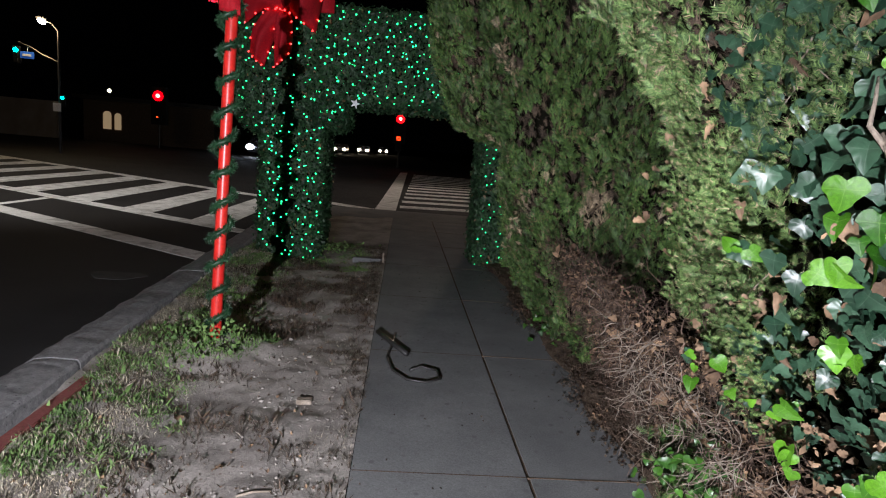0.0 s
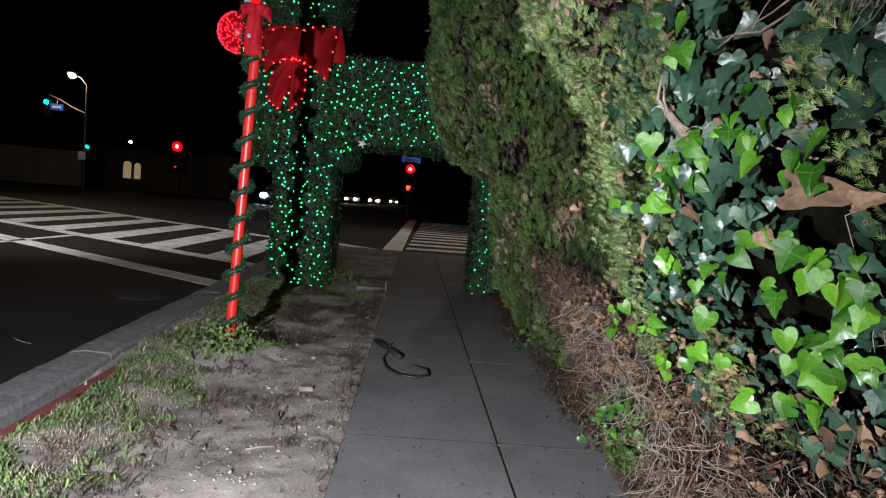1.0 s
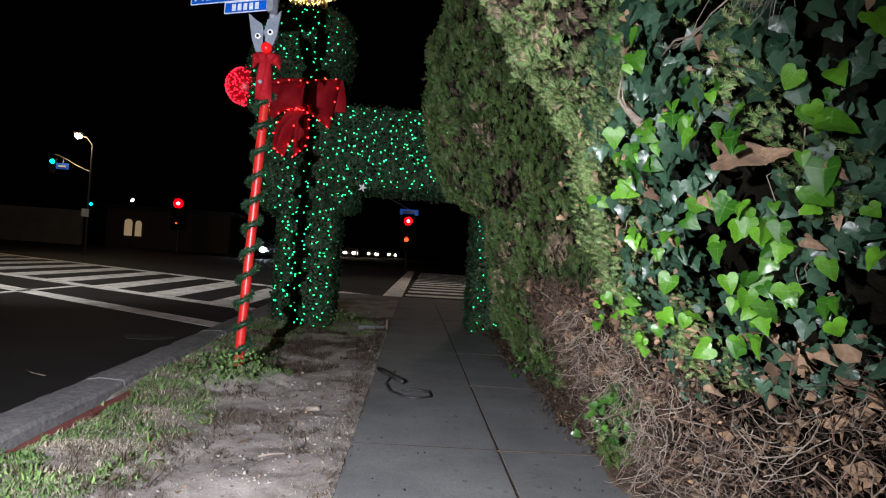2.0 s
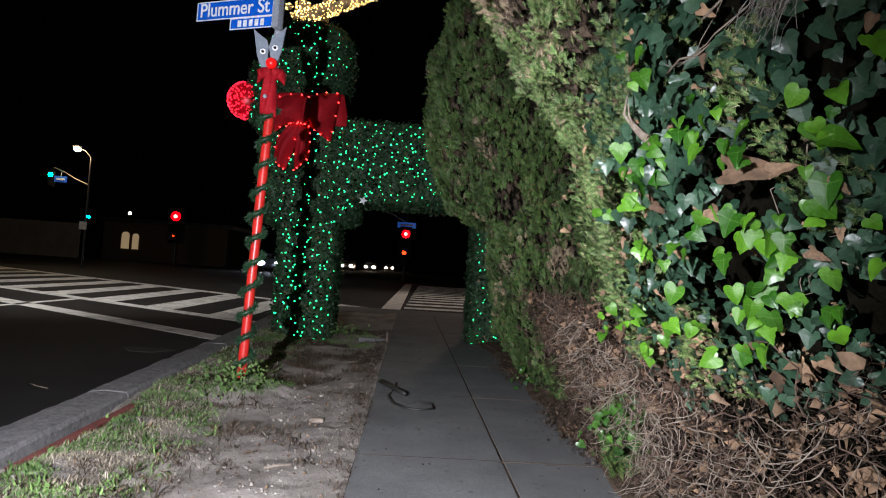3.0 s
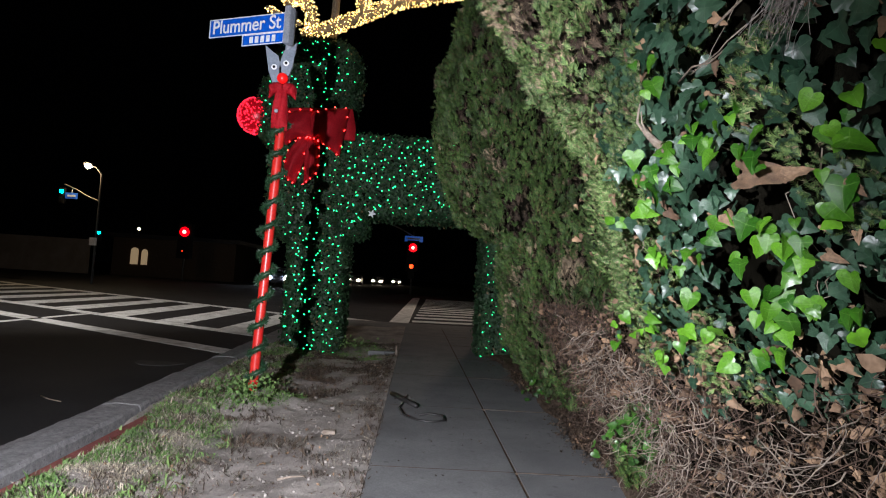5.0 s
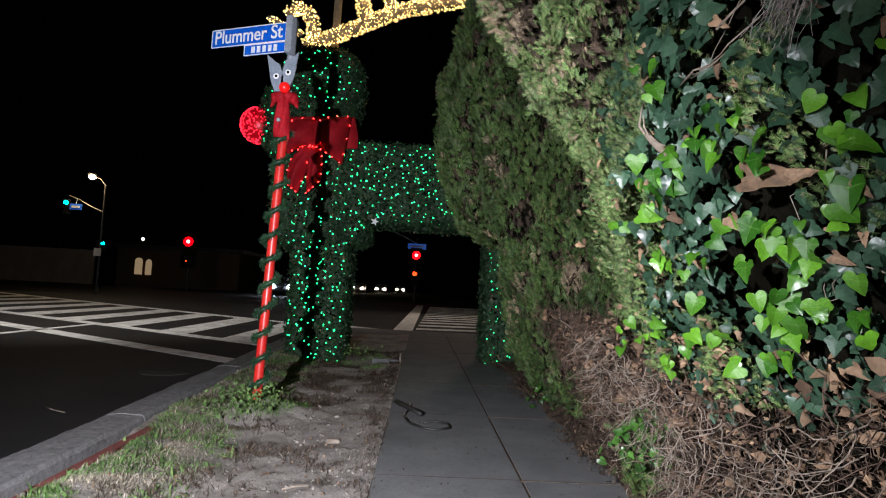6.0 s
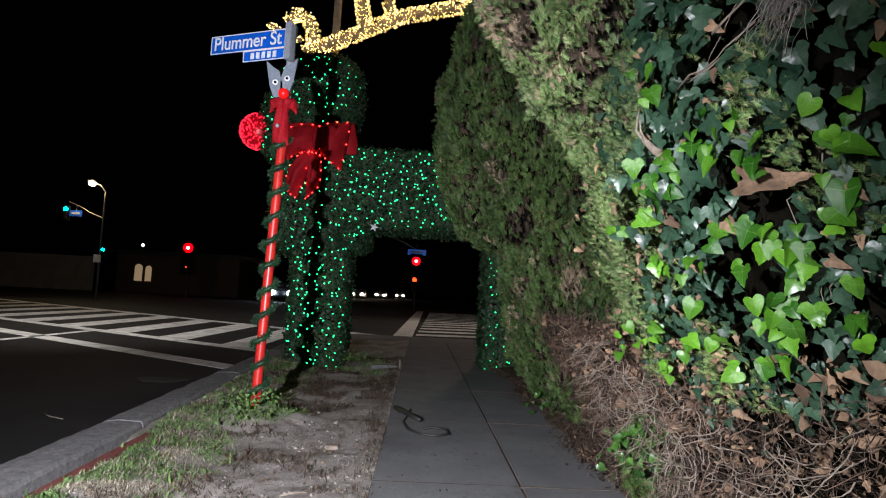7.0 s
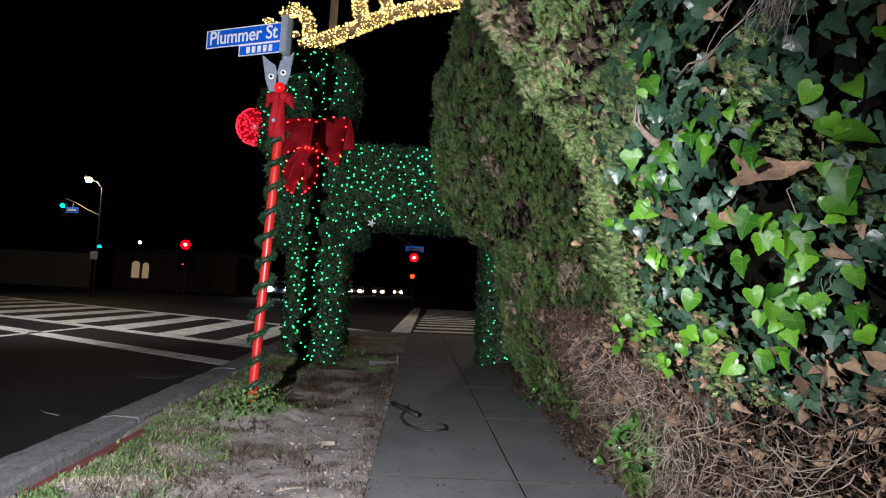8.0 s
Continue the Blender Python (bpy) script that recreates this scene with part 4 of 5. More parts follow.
# bright young leaves in small sprays along the vines
SPRAYS = [(1.53, 1.55), (1.03, 1.30), (0.98, 1.26), (1.36, 1.36), (1.31, 1.33), (1.28, 1.30), (1.56, 1.32), (1.48, 1.33), (1.25, 1.36), (1.17, 1.28), (1.01, 1.20), (1.67, 1.22), (1.93, 1.21), (1.56, 1.27), (1.48, 1.26), (1.47, 1.09), (1.40, 1.12), (1.31, 1.15), (1.25, 1.15), (1.19, 1.14), (1.16, 1.10), (1.14, 1.06), (1.23, 1.00), (1.30, 0.99), (1.30, 1.06), (1.24, 0.94), (1.53, 0.98), (1.50, 0.89), (2.17, 0.89), (1.87, 0.90), (1.62, 0.88), (1.91, 0.77), (2.34, 0.77), (1.03, 1.16), (1.28, 0.86), (1.39, 0.84), (1.16, 0.98), (1.09, 0.96), (1.45, 0.81), (1.66, 1.08)]
sites = np.array(SPRAYS)
more = np.repeat(sites, 4, axis=0) + rngh.normal(0, 0.035, (4 * len(sites), 2))
more = more[rngh.random(len(more)) < 0.6]
near_edge = np.stack([rngh.uniform(0.35, 1.0, 34), rngh.uniform(0.75, 1.5, 34)], axis=1)
spots = np.concatenate([sites, more, near_edge])
p = np.column_stack([bank_x(spots[:, 0], spots[:, 1]) - rngh.uniform(0.015, 0.06, len(spots)), spots])
n = np.tile(np.array([-0.72, -0.62, 0.1]), (len(p), 1))
ax = frames_for(n, 0.45, (0, -0.1, -1.1), rngh)
me_young = me_dark.copy()
me_young.materials.clear()
me_young.materials.append(IVY_BRIGHT)
young_sizes = rngh.uniform(0.036, 0.058, len(p))
young_sizes[len(sites):] *= rngh.uniform(0.5, 1.0, len(p) - len(sites))
ivy_parts += single_leaves(me_young, range(0, min(len(p), 100), 3), p, ax, young_sizes)
ivy_parts += single_leaves(me_bright, [i for i in range(min(len(p), 100)) if i % 3], p, ax, young_sizes)
if len(p) > 100:
    ivy_parts.append(tagged(scatter("young_leaves", HEART_LEAF[0], HEART_LEAF[1], p[100::2], ax[100::2], young_sizes[100::2], IVY_BRIGHT, HEART_LEAF[2]), "bright green heart-shaped young leaves", kind="stuff"))
young_p, young_ax, young_s = p[101::2], ax[101::2], young_sizes[101::2]
# woody vine stems that cross the face, and one broken branch stub
for k in range(13):
    y, z = rngh.uniform(0.7, 2.2), rngh.uniform(0.75, 1.9)
    a = rngh.uniform(-1.2, 1.4)
    pts, step = [], rngh.uniform(0.04, 0.075)
    for i in range(7):
        pts.append((float(bank_x(y, z)) + rngh.uniform(0.03, 0.09), y, z))
        y, z, a = y + step * math.cos(a), z + step * math.sin(a), a + rngh.normal(0, 0.35)
    ivy_parts.append(part("vine_stem", tube(pts, rngh.uniform(0.0014, 0.0028), 6, None, 0.5), BARK, None, "pale woody stem", True))
stub = tube([(0.63, 1.47, 1.35), (0.615, 1.505, 1.375), (0.6, 1.53, 1.405), (0.6, 1.55, 1.43)], 0.013, 7, None, 0.5)
tube([(0.6, 1.535, 1.405), (0.585, 1.56, 1.44), (0.59, 1.565, 1.48), (0.6, 1.58, 1.51)], 0.005, 6, stub, 0.4)
tube([(0.605, 1.52, 1.39), (0.585, 1.525, 1.43), (0.58, 1.52, 1.46)], 0.004, 6, stub, 0.4)
ivy_parts.append(part("branch_stub", stub, BARK, None, "broken grey branch stub", True))
DEAD_IVY = leaf([(0.16, -0.1), (0.36, -0.02), (0.4, 0.2), (0.27, 0.45), (0.2, 0.72)], 0.9, 0.7, 0.09)
me_dead = bpy.data.meshes.new("dead_leaf")
me_dead.from_pydata(DEAD_IVY[0], [], DEAD_IVY[1])
me_dead.shade_smooth()
me_dead.materials.append(DEAD_LEAF)
for yc, zc, size, turn in ((1.25, 1.25, 0.1, 1.45), (1.14, 1.225, 0.045, 1.9), (1.33, 1.17, 0.05, 0.6), (1.1, 1.07, 0.035, 1.0), (1.0, 1.2, 0.035, 0.3), (1.62, 1.3, 0.05, 0.5)):
    ob = new("dead_leaf", me_dead)
    ob.matrix_basis = Matrix.Translation((float(bank_x(yc, zc)) - 0.03, yc, zc)) @ Matrix.Rotation(radians(-68), 4, "Z") @ Matrix.Rotation(radians(90), 4, "X") @ Matrix.Rotation(turn + math.pi, 4, "Z") @ Matrix.Scale(size, 4)
    ob["label"] = "large dry curled brown leaf"
    ivy_parts.append(ob)
# a bleached bare branch and a hanging bundle of dead twigs in the upper ivy
ivy_parts.append(part("bare_branch", tube([(0.66, 1.29, 1.6), (0.675, 1.25, 1.622), (0.68, 1.2, 1.63), (0.69, 1.12, 1.66)], 0.0035, 6, None, 0.7), BARK, None, "pale bare branch", True))
ivy_parts.append(part("bare_branch", tube([(0.66, 1.48, 1.53), (0.66, 1.4, 1.545), (0.67, 1.33, 1.53), (0.68, 1.26, 1.545), (0.69, 1.2, 1.53)], 0.0032, 6, None, 0.6), BARK, None, "pale bare branch", True))
bundle = bmesh.new()
for k in range(110):
    y, z = 1.05 + rngh.normal(0, 0.03), 1.62 + rngh.normal(0, 0.03)
    pts = [(0.7 + rngh.normal(0, 0.015), y, z)]
    for i in range(4):
        y, z = y + rngh.normal(0.006, 0.014), z - rngh.uniform(0.01, 0.04)
        pts.append((pts[-1][0] + rngh.normal(-0.004, 0.008), y, z))
    tube(pts, 0.0009, 4, bundle, 0.5)
ivy_parts.append(part("dead_sprig", bundle, GREY_TWIG, None, "hanging bundle of bleached dead twigs"))
tagged(ivy_parts[-1], kind="stuff")
# juniper tufts that push through the ivy
p, n = bank_points(17000, (1.0, 2.4), (0.7, 2.4), rngh, 0.03)
tuft = np.array([noise.noise(Vector((a * 3.1, b * 3.1, 40))) for a, b in p[:, 1:]])
keep = tuft > np.interp(p[:, 1], [1.3, 1.7, 2.3], [0.3, 0.12, -0.1])
p, n = pick(p, n, keep)
yv = n + np.array([-0.2, -0.3, 0.7]) + rngh.normal(0, 0.4, n.shape)
yv /= np.linalg.norm(yv, axis=1)[:, None]
zv = np.cross(yv, rngh.normal(0, 1, yv.shape))
zv /= np.linalg.norm(zv, axis=1)[:, None]
ivy_parts.append(tagged(scatter("juniper_foliage", FINE_SPRAY[0], FINE_SPRAY[1], p, np.stack([np.cross(yv, zv), yv, zv], axis=2), rngh.uniform(0.016, 0.034, len(p)), JUNIPER, None, False), "feathery juniper tufts between the ivy", kind="stuff"))
ivy_parts.append(tagged(scatter("young_leaves", IVY_LEAF[0], IVY_LEAF[1], young_p, young_ax, young_s, IVY_BRIGHT, IVY_LEAF[2]), "bright green young ivy leaves", kind="stuff"))
own(ivy, ivy_parts)

# dry twigs, vine stems and dead leaves at the foot of the hedge


def twig_template(rng, kinks=5, thick=0.0105):
    pts = [np.zeros(3)]
    d = np.array([0.0, 1.0, 0.0])
    for _ in range(kinks):
        d = d + rng.normal(0, 0.55, 3)
        d /= np.linalg.norm(d)
        pts.append(pts[-1] + d / kinks)
    v, f = [], []
    for i, q in enumerate(pts):
        r = thick * (1 - 0.5 * i / kinks)
        for k in range(3):
            a = 2 * math.pi * k / 3
            v.append((q[0] + r * math.cos(a), q[1], q[2] + r * math.sin(a)))
    for i in range(kinks):
        for k in range(3):
            f.append((3 * i + k, 3 * i + (k + 1) % 3, 3 * i + 3 + (k + 1) % 3, 3 * i + 3 + k))
    return v, f


litter = []
for k in range(8):
    v, f = twig_template(rngh, 6)
    p, n = bank_points(1900, (0.2, 4.6), (0.0, 0.88), rngh, 0.085)
    keep = p[:, 2] < ivy_low(p[:, 1]) + 0.03 + (p[:, 1] > 2.6) * 0.1
    p, n = pick(p, n, keep)
    p = p + np.array([-0.03, 0, 0])
    litter.append(scatter("dry_twigs", v, f, p, frames_for(n, 0.7, (0, 0.05, -0.1), rngh), 0.04 + np.minimum(rngh.exponential(0.06, len(p)), 0.2), TWIG))
for k in range(3):
    v, f = twig_template(rngh, 9, 0.012)
    p, n = bank_points(330, (0.3, 3.2), (0.02, 0.8), rngh, 0.02)
    p, n = pick(p, n, p[:, 2] < ivy_low(p[:, 1]))
    litter.append(scatter("dry_twigs", v, f, p + np.array([-0.05, 0, 0]), frames_for(n, 0.5, (0, 0.1, -0.2), rngh), rngh.uniform(0.08, 0.24, len(p)), BARK))
twigs_thing = empty("dry_undergrowth", (1.2, 2.0, 0), "tangle of dry brown twigs and dead leaves under hedge", "undergrowth", kind="stuff")
p, n = bank_points(4200, (0.2, 4.4), (0.0, 0.86), rngh, 0.05)
crumple = ([(0, 0, 0), (0.45, 0.2, 0.45), (0.25, 0.7, -0.05), (0, 1.1, 0.4), (-0.3, 0.65, 0.3), (-0.42, 0.25, -0.2), (0, 0.5, -0.05)], [(0, 1, 6), (1, 2, 6), (2, 3, 6), (3, 4, 6), (4, 5, 6), (5, 0, 6)])
litter.append(scatter("dead_leaves", crumple[0], crumple[1], p, frames_for(n, 0.6, (0, 0, -0.3), rngh), 0.008 + rngh.exponential(0.012, len(p)), DEAD_LEAF))
# litter spilled over the outer slab row
count = 5200
y = rngh.uniform(-1, 8.5, count)
x = 1.11 + 0.06 * np.sin(y * 3) + rngh.exponential(0.09, count) * np.where(rngh.random(count) < 0.3, -0.4, 1.6)
p = np.stack([x, y, 0.012 + 0.05 * np.clip(x - 1.0, 0, 1) + rngh.uniform(0, 0.02, count)], axis=1)
n = np.tile(np.array([0.0, 0, 1.0]), (count, 1))
litter.append(scatter("dead_leaves", crumple[0], crumple[1], p, frames_for(n, 0.5, (0, 0, 0), rngh), rngh.uniform(0.006, 0.022, count), MULCH_AND_SHADE))
litter.append(scatter("dead_leaves", crumple[0], crumple[1], p[::16] + np.array([0.04, 0, 0.01]), frames_for(n[::16], 0.5, (0, 0, 0), rngh), rngh.uniform(0.008, 0.026, len(p[::16])), DEAD_LEAF))
v, f = twig_template(rngh)
litter.append(scatter("dry_twigs", v, f, p[:1600] + np.array([0.05, 0, 0.01]), frames_for(n[:1600], 0.25, (0, 0, 0), rngh), rngh.uniform(0.04, 0.2, 1600), TWIG))
count = 2600
y, x = rngh.uniform(1.2, 4.2, count), 1.12 + np.abs(rngh.normal(0, 0.24, count))
p = np.stack([x, y, 0.03 + 0.13 * np.clip((x - 1.0) / 0.5, 0, 1) + rngh.uniform(0, 0.03, count)], axis=1)
n = np.tile(np.array([-0.3, -0.2, 1.0]), (count, 1))
litter.append(scatter("dry_twigs", v, f, p[:1700], frames_for(n[:1700], 0.4, (0, 0, 0), rngh), rngh.uniform(0.03, 0.13, 1700), TWIG))
litter.append(scatter("dead_leaves", crumple[0], crumple[1], p[1700:], frames_for(n[1700:], 0.5, (0, 0, 0), rngh), rngh.uniform(0.008, 0.022, count - 1700), MULCH_AND_SHADE))
# dead leaves caught in the ivy
p, n = bank_points(620, (0.2, 2.6), (0.6, 1.9), rngh, 0.03)
keep = rngh.random(len(p)) < np.interp(p[:, 2], [0.6, 0.7, 0.95, 1.2, 1.9], [1.0, 1.0, 0.55, 0.3, 0.12])
p, n = p[keep], n[keep] + np.array([-0.2, -0.5, 0])
litter.append(scatter("dead_leaves", DEAD_IVY[0], DEAD_IVY[1], p, frames_for(n, 0.5, (0, 0, -0.9), rngh), rngh.uniform(0.02, 0.042, len(p)) * np.interp(p[:, 1], [0.4, 1.3], [0.55, 1.0]), DEAD_LEAF))
own(twigs_thing, [tagged(o, kind="stuff") for o in litter])

# ---- grass and weeds on the parkway ----
rngg = np.random.default_rng(5)


def grass(name, mat, count, cover, size, label, bunch=14, wide=0.07):
    """Short blades in small tufts, thick or thin by the cover given."""
    pts = []
    while len(pts) < count:
        y = rngg.uniform(1.2, 9.0)
        u = rngg.random()
        x = kerb_x(y) + (0.12 if y < 4.2 else 0.06) + u * (-0.28 - kerb_x(y))
        if rngg.random() < cover(x, y, u):
            for dx, dy in rngg.normal(0, 0.026, (bunch, 2)):
                if kerb_x(y) + 0.03 < x + dx < -0.17:
                    pts.append((x + dx, y + dy, soil_z(x + dx, y + dy) - 0.003))
    p = np.array(pts)
    up = rngg.normal(0, 1, p.shape) * np.array([1, 1, 0.0]) * 0.55 + np.array([0, 0, 1.0])
    up /= np.linalg.norm(up, axis=1)[:, None]
    side = np.cross(up, rngg.normal(0, 1, p.shape))
    side /= np.linalg.norm(side, axis=1)[:, None]
    ax = np.stack([side, up, np.cross(side, up)], axis=2)
    t = ([(-wide * 0.7, 0, 0), (wide * 0.7, 0, 0), (wide, 0.6, 0.12), (0, 1, 0.4)], [(0, 1, 2), (0, 2, 3)])
    return tagged(scatter(name, t[0], t[1], p, ax, size[0] + rngg.exponential(size[1], len(p)), mat, None, False), label, "grass", kind="stuff")


def patch(x, y, s, k):
    return noise.fractal(Vector((x * s, y * s, k)), 0.7, 2.0, 3)


grass("green_grass", GRASS_GREEN, 84000, lambda x, y, u: max(0, 1.0 - u * 2.2) * (patch(x, y, 2.6, 3) > -0.08) + 0.5 * ((x + 1.2) ** 2 + (y - 4.6) ** 2 < 0.14) + 0.25 * (y > 7.2) * (u < 0.9) * (patch(x, y, 2, 8) > 0), (0.008, 0.006), "low green grass and weeds along the kerb", 16, 0.17)
grass("dry_grass", GRASS_DRY, 130000, lambda x, y, u: max(0, 1.0 - u * 2.3) * (patch(x, y, 2.6, 6) > -0.05) + 0.06 * (u > 0.8) * (patch(x, y, 2.0, 2) > 0.1) + 0.02 * (patch(x, y, 1.3, 12) > 0.25), (0.006, 0.0055), "dry straw-coloured grass on bare soil", 18, 0.045)
p = np.array([(x, y, soil_z(x, y) + 0.006) for x, y in zip(rngg.uniform(-1.9, -0.2, 900), rngg.uniform(1.0, 8.5, 900)) if x > kerb_x(y) + 0.08])
tagged(scatter("leaf_litter", crumple[0], crumple[1], p, frames_for(np.tile(np.array([0, 0, 1.0]), (len(p), 1)), 0.4, (0, 0, 0), rngg), rngg.uniform(0.006, 0.022, len(p)), DEAD_LEAF), "scattered dead leaf bits on the soil", "litter", kind="stuff")

# soil crumbs; dark mulch of dead grass, also standing in for shade towards the topiary
p = np.array([(x, y, soil_z(x, y) + 0.002) for x, y in zip(rngg.uniform(-1.95, -0.2, 5200), rngg.uniform(1.2, 8.8, 5200)) if x > kerb_x(y) + 0.05 and patch(x, y, 1.6, 21) > -0.12])
tagged(scatter("soil_crumbs", ICO[0], ICO[1], p, frames_for(np.tile(np.array([0, 0, 1.0]), (len(p), 1)), 0.4, (0, 0, 0), rngg) * np.array([1.2, 0.9, 0.6]), 0.0018 + rngg.exponential(0.0026, len(p)), DIRT, None, False), "loose crumbs of dry soil", "soil", kind="stuff")
# blades along the kerb paint the shaded gaps of the grass
grass("dark_mulch", MULCH_AND_SHADE, 70000, lambda x, y, u: 1.0 * min(max((y - 3.9) / 1.2, 0), 1) * (patch(x, y, 1.8, 31) > 0.12) + 0.12 * (patch(x, y, 1.5, 41) > 0.25) * (y > 2.2) + 0.5 * (u > 0.45) * (abs(y - 3.3 - 0.2 * math.sin(5 * x)) < 0.2) * (patch(x, y, 3.0, 51) > 0.0) + 0.35 * (u > 0.93) + 0.4 * (u < 0.5) * (patch(x, y, 2.2, 61) > 0.0), (0.006, 0.009), "dark dead grass and mulch on the soil, partly painted shade")

# weeds at the foot of the hedge and the topiary
for name, cx, cy, count, spread, tall, label in (("weed_clump", -1.19, 4.38, 320, 0.13, 0.2, "leafy green weeds round the foot of the post"), ("weed_clump", 1.03, 2.55, 95, 0.07, 0.5, "green leafy weed clump at the foot of the hedge"), ("weed_clump", 1.2, 5.1, 70, 0.12, 0.2, "small glossy green weed beside the sidewalk"), ("weed_clump", -0.85, 8.0, 120, 0.16, 0.16, "low green weeds at the foot of the topiary")):
    q = np.stack([rngg.normal(cx, spread, count), rngg.normal(cy, spread, count), rngg.uniform(0.02 if tall < 0.4 else 0.26, tall, count)], axis=1)
    o = scatter(name, HEART_LEAF[0], HEART_LEAF[1], q, frames_for(np.tile(np.array([-0.5, -0.6, 0.6]), (count, 1)), 0.5, (0, 0, -0.3), rngg), rngg.uniform(0.012, 0.028, count) * (1.0 if cx < 0 else 1.5), GRASS_GREEN if cx < 0 else WEED, HEART_LEAF[2])
    tagged(o, label, "weed", kind="stuff")

count = 420
q = np.stack([rngg.normal(1.1, 0.05, count), rngg.normal(2.78, 0.07, count), np.abs(rngg.normal(0.1, 0.13, count)) + 0.08], axis=1)
up = rngg.normal(0, 0.45, q.shape) + np.array([-0.4, -0.3, 0.8])
up /= np.linalg.norm(up, axis=1)[:, None]
side = np.cross(up, rngg.normal(0, 1, q.shape))
side /= np.linalg.norm(side, axis=1)[:, None]
tagged(scatter("juniper_shoot", FINE_SPRAY[0], FINE_SPRAY[1], q, np.stack([side, up, np.cross(side, up)], axis=2), rngg.uniform(0.04, 0.08, count), CYPRESS, None, False), "low feathery green juniper shoot at the hedge foot", "shrub", kind="stuff")

# bits blown onto the slabs
p = np.stack([rngg.uniform(-0.15, 1.05, 140), rngg.uniform(2.2, 7.5, 140), np.full(140, 0.005)], axis=1)
p[:, 0] += 0.25 * (p[:, 0] > 0.5) * rngg.random(140)
tagged(scatter("twig_bits", crumple[0], crumple[1], p, frames_for(np.tile(np.array([0, 0, 1.0]), (140, 1)), 0.2, (0, 0, 0), rngg), rngg.uniform(0.004, 0.016, 140), MULCH_AND_SHADE), "tiny dark leaf and twig bits on the concrete", "litter", kind="stuff")
# patched spot in the street
patch_bm = bmesh.new()
rim = [patch_bm.verts.new((-2.8 + 0.24 * math.cos(a) * (1 + 0.25 * math.sin(3 * a)), 6.65 + 0.2 * math.sin(a) * (1 + 0.2 * math.cos(2 * a)), ROAD_Z + 0.004)) for a in (k * math.pi / 9 for k in range(18))]
low = [patch_bm.verts.new(v.co - Vector((0, 0, 0.02))) for v in rim]
patch_bm.faces.new(rim)
for k in range(18):
    patch_bm.faces.new((rim[k], low[k], low[(k + 1) % 18], rim[(k + 1) % 18]))
tagged(part("road_patch", patch_bm, PATCHED), "pale worn patch in the asphalt", "road patch", kind="structure")

# dog lead lying on the walk
lead = empty("dog_lead", (0.1, 4.3, 0), "black leather dog lead lying in a loop on the sidewalk", "lead")
loop_pts = [(-0.02, 4.95, 0.014), (-0.04, 4.7, 0.014), (-0.07, 4.45, 0.014), (-0.03, 4.22, 0.014), (0.06, 4.08, 0.014), (0.17, 4.05, 0.014), (0.26, 4.12, 0.014), (0.25, 4.25, 0.014), (0.15, 4.3, 0.016), (0.08, 4.22, 0.018)]
own(lead, [part("strap", tube(loop_pts, 0.008, 6), LEATHER, None, "", True), part("padded_handle", tube([(-0.15, 4.95, 0.02), (-0.05, 4.72, 0.022), (0.06, 4.5, 0.02)], 0.018, 8), LEATHER, None, "thick padded handle", True)])
tagged(part("wood_chip", box((-0.53, 3.76, -0.035), (-0.45, 3.81, -0.008), 0.004), BARK), "small dark wood chip on the soil", "chip")

def curled_leaf(place, size, turn, label):
    ob = new("fallen_leaf", me_dead)
    ob.matrix_basis = pose(*place, 25, 10, turn) @ Matrix.Scale(size, 4)
    return tagged(ob, label, "leaf")


curled_leaf((-1.06, 3.55, soil_z(-1.06, 3.55) + 0.012), 0.06, 30, "pale dry leaf lying on the bare soil")
curled_leaf((-1.25, 4.32, soil_z(-1.25, 4.32) + 0.05), 0.07, 200, "reddish brown dry leaf beside the sign post")
curled_leaf((-0.72, 3.1, soil_z(-0.72, 3.1) + 0.01), 0.035, 120, "small dry leaf lying on the bare soil")
tagged(part("stick", tube([(-0.61, 2.92, soil_z(-0.61, 2.92) + 0.006), (-0.55, 2.94, soil_z(-0.55, 2.94) + 0.008), (-0.48, 2.94, soil_z(-0.48, 2.94) + 0.006)], 0.006, 7, None, 0.7), BARK, None, "", True), "short pale dry stick on the soil", "stick")
tagged(part("stick", tube([(-2.87, 4.76, ROAD_Z + 0.006), (-2.75, 4.66, ROAD_Z + 0.009), (-2.63, 4.61, ROAD_Z + 0.006)], 0.006, 7, None, 0.6), BARK, None, "", True), "thin twig lying on the asphalt", "stick")

# ---- the far side of the junction ----


def lens_disc(name, place, r, mat, parent_list, label=""):
    q = Vector(place)
    o = part(name, tube([q + Vector((0, 0.02, 0)), q + Vector((0, -0.02, 0))], r, 16), mat, None, label)
    parent_list.append(o)
    return o


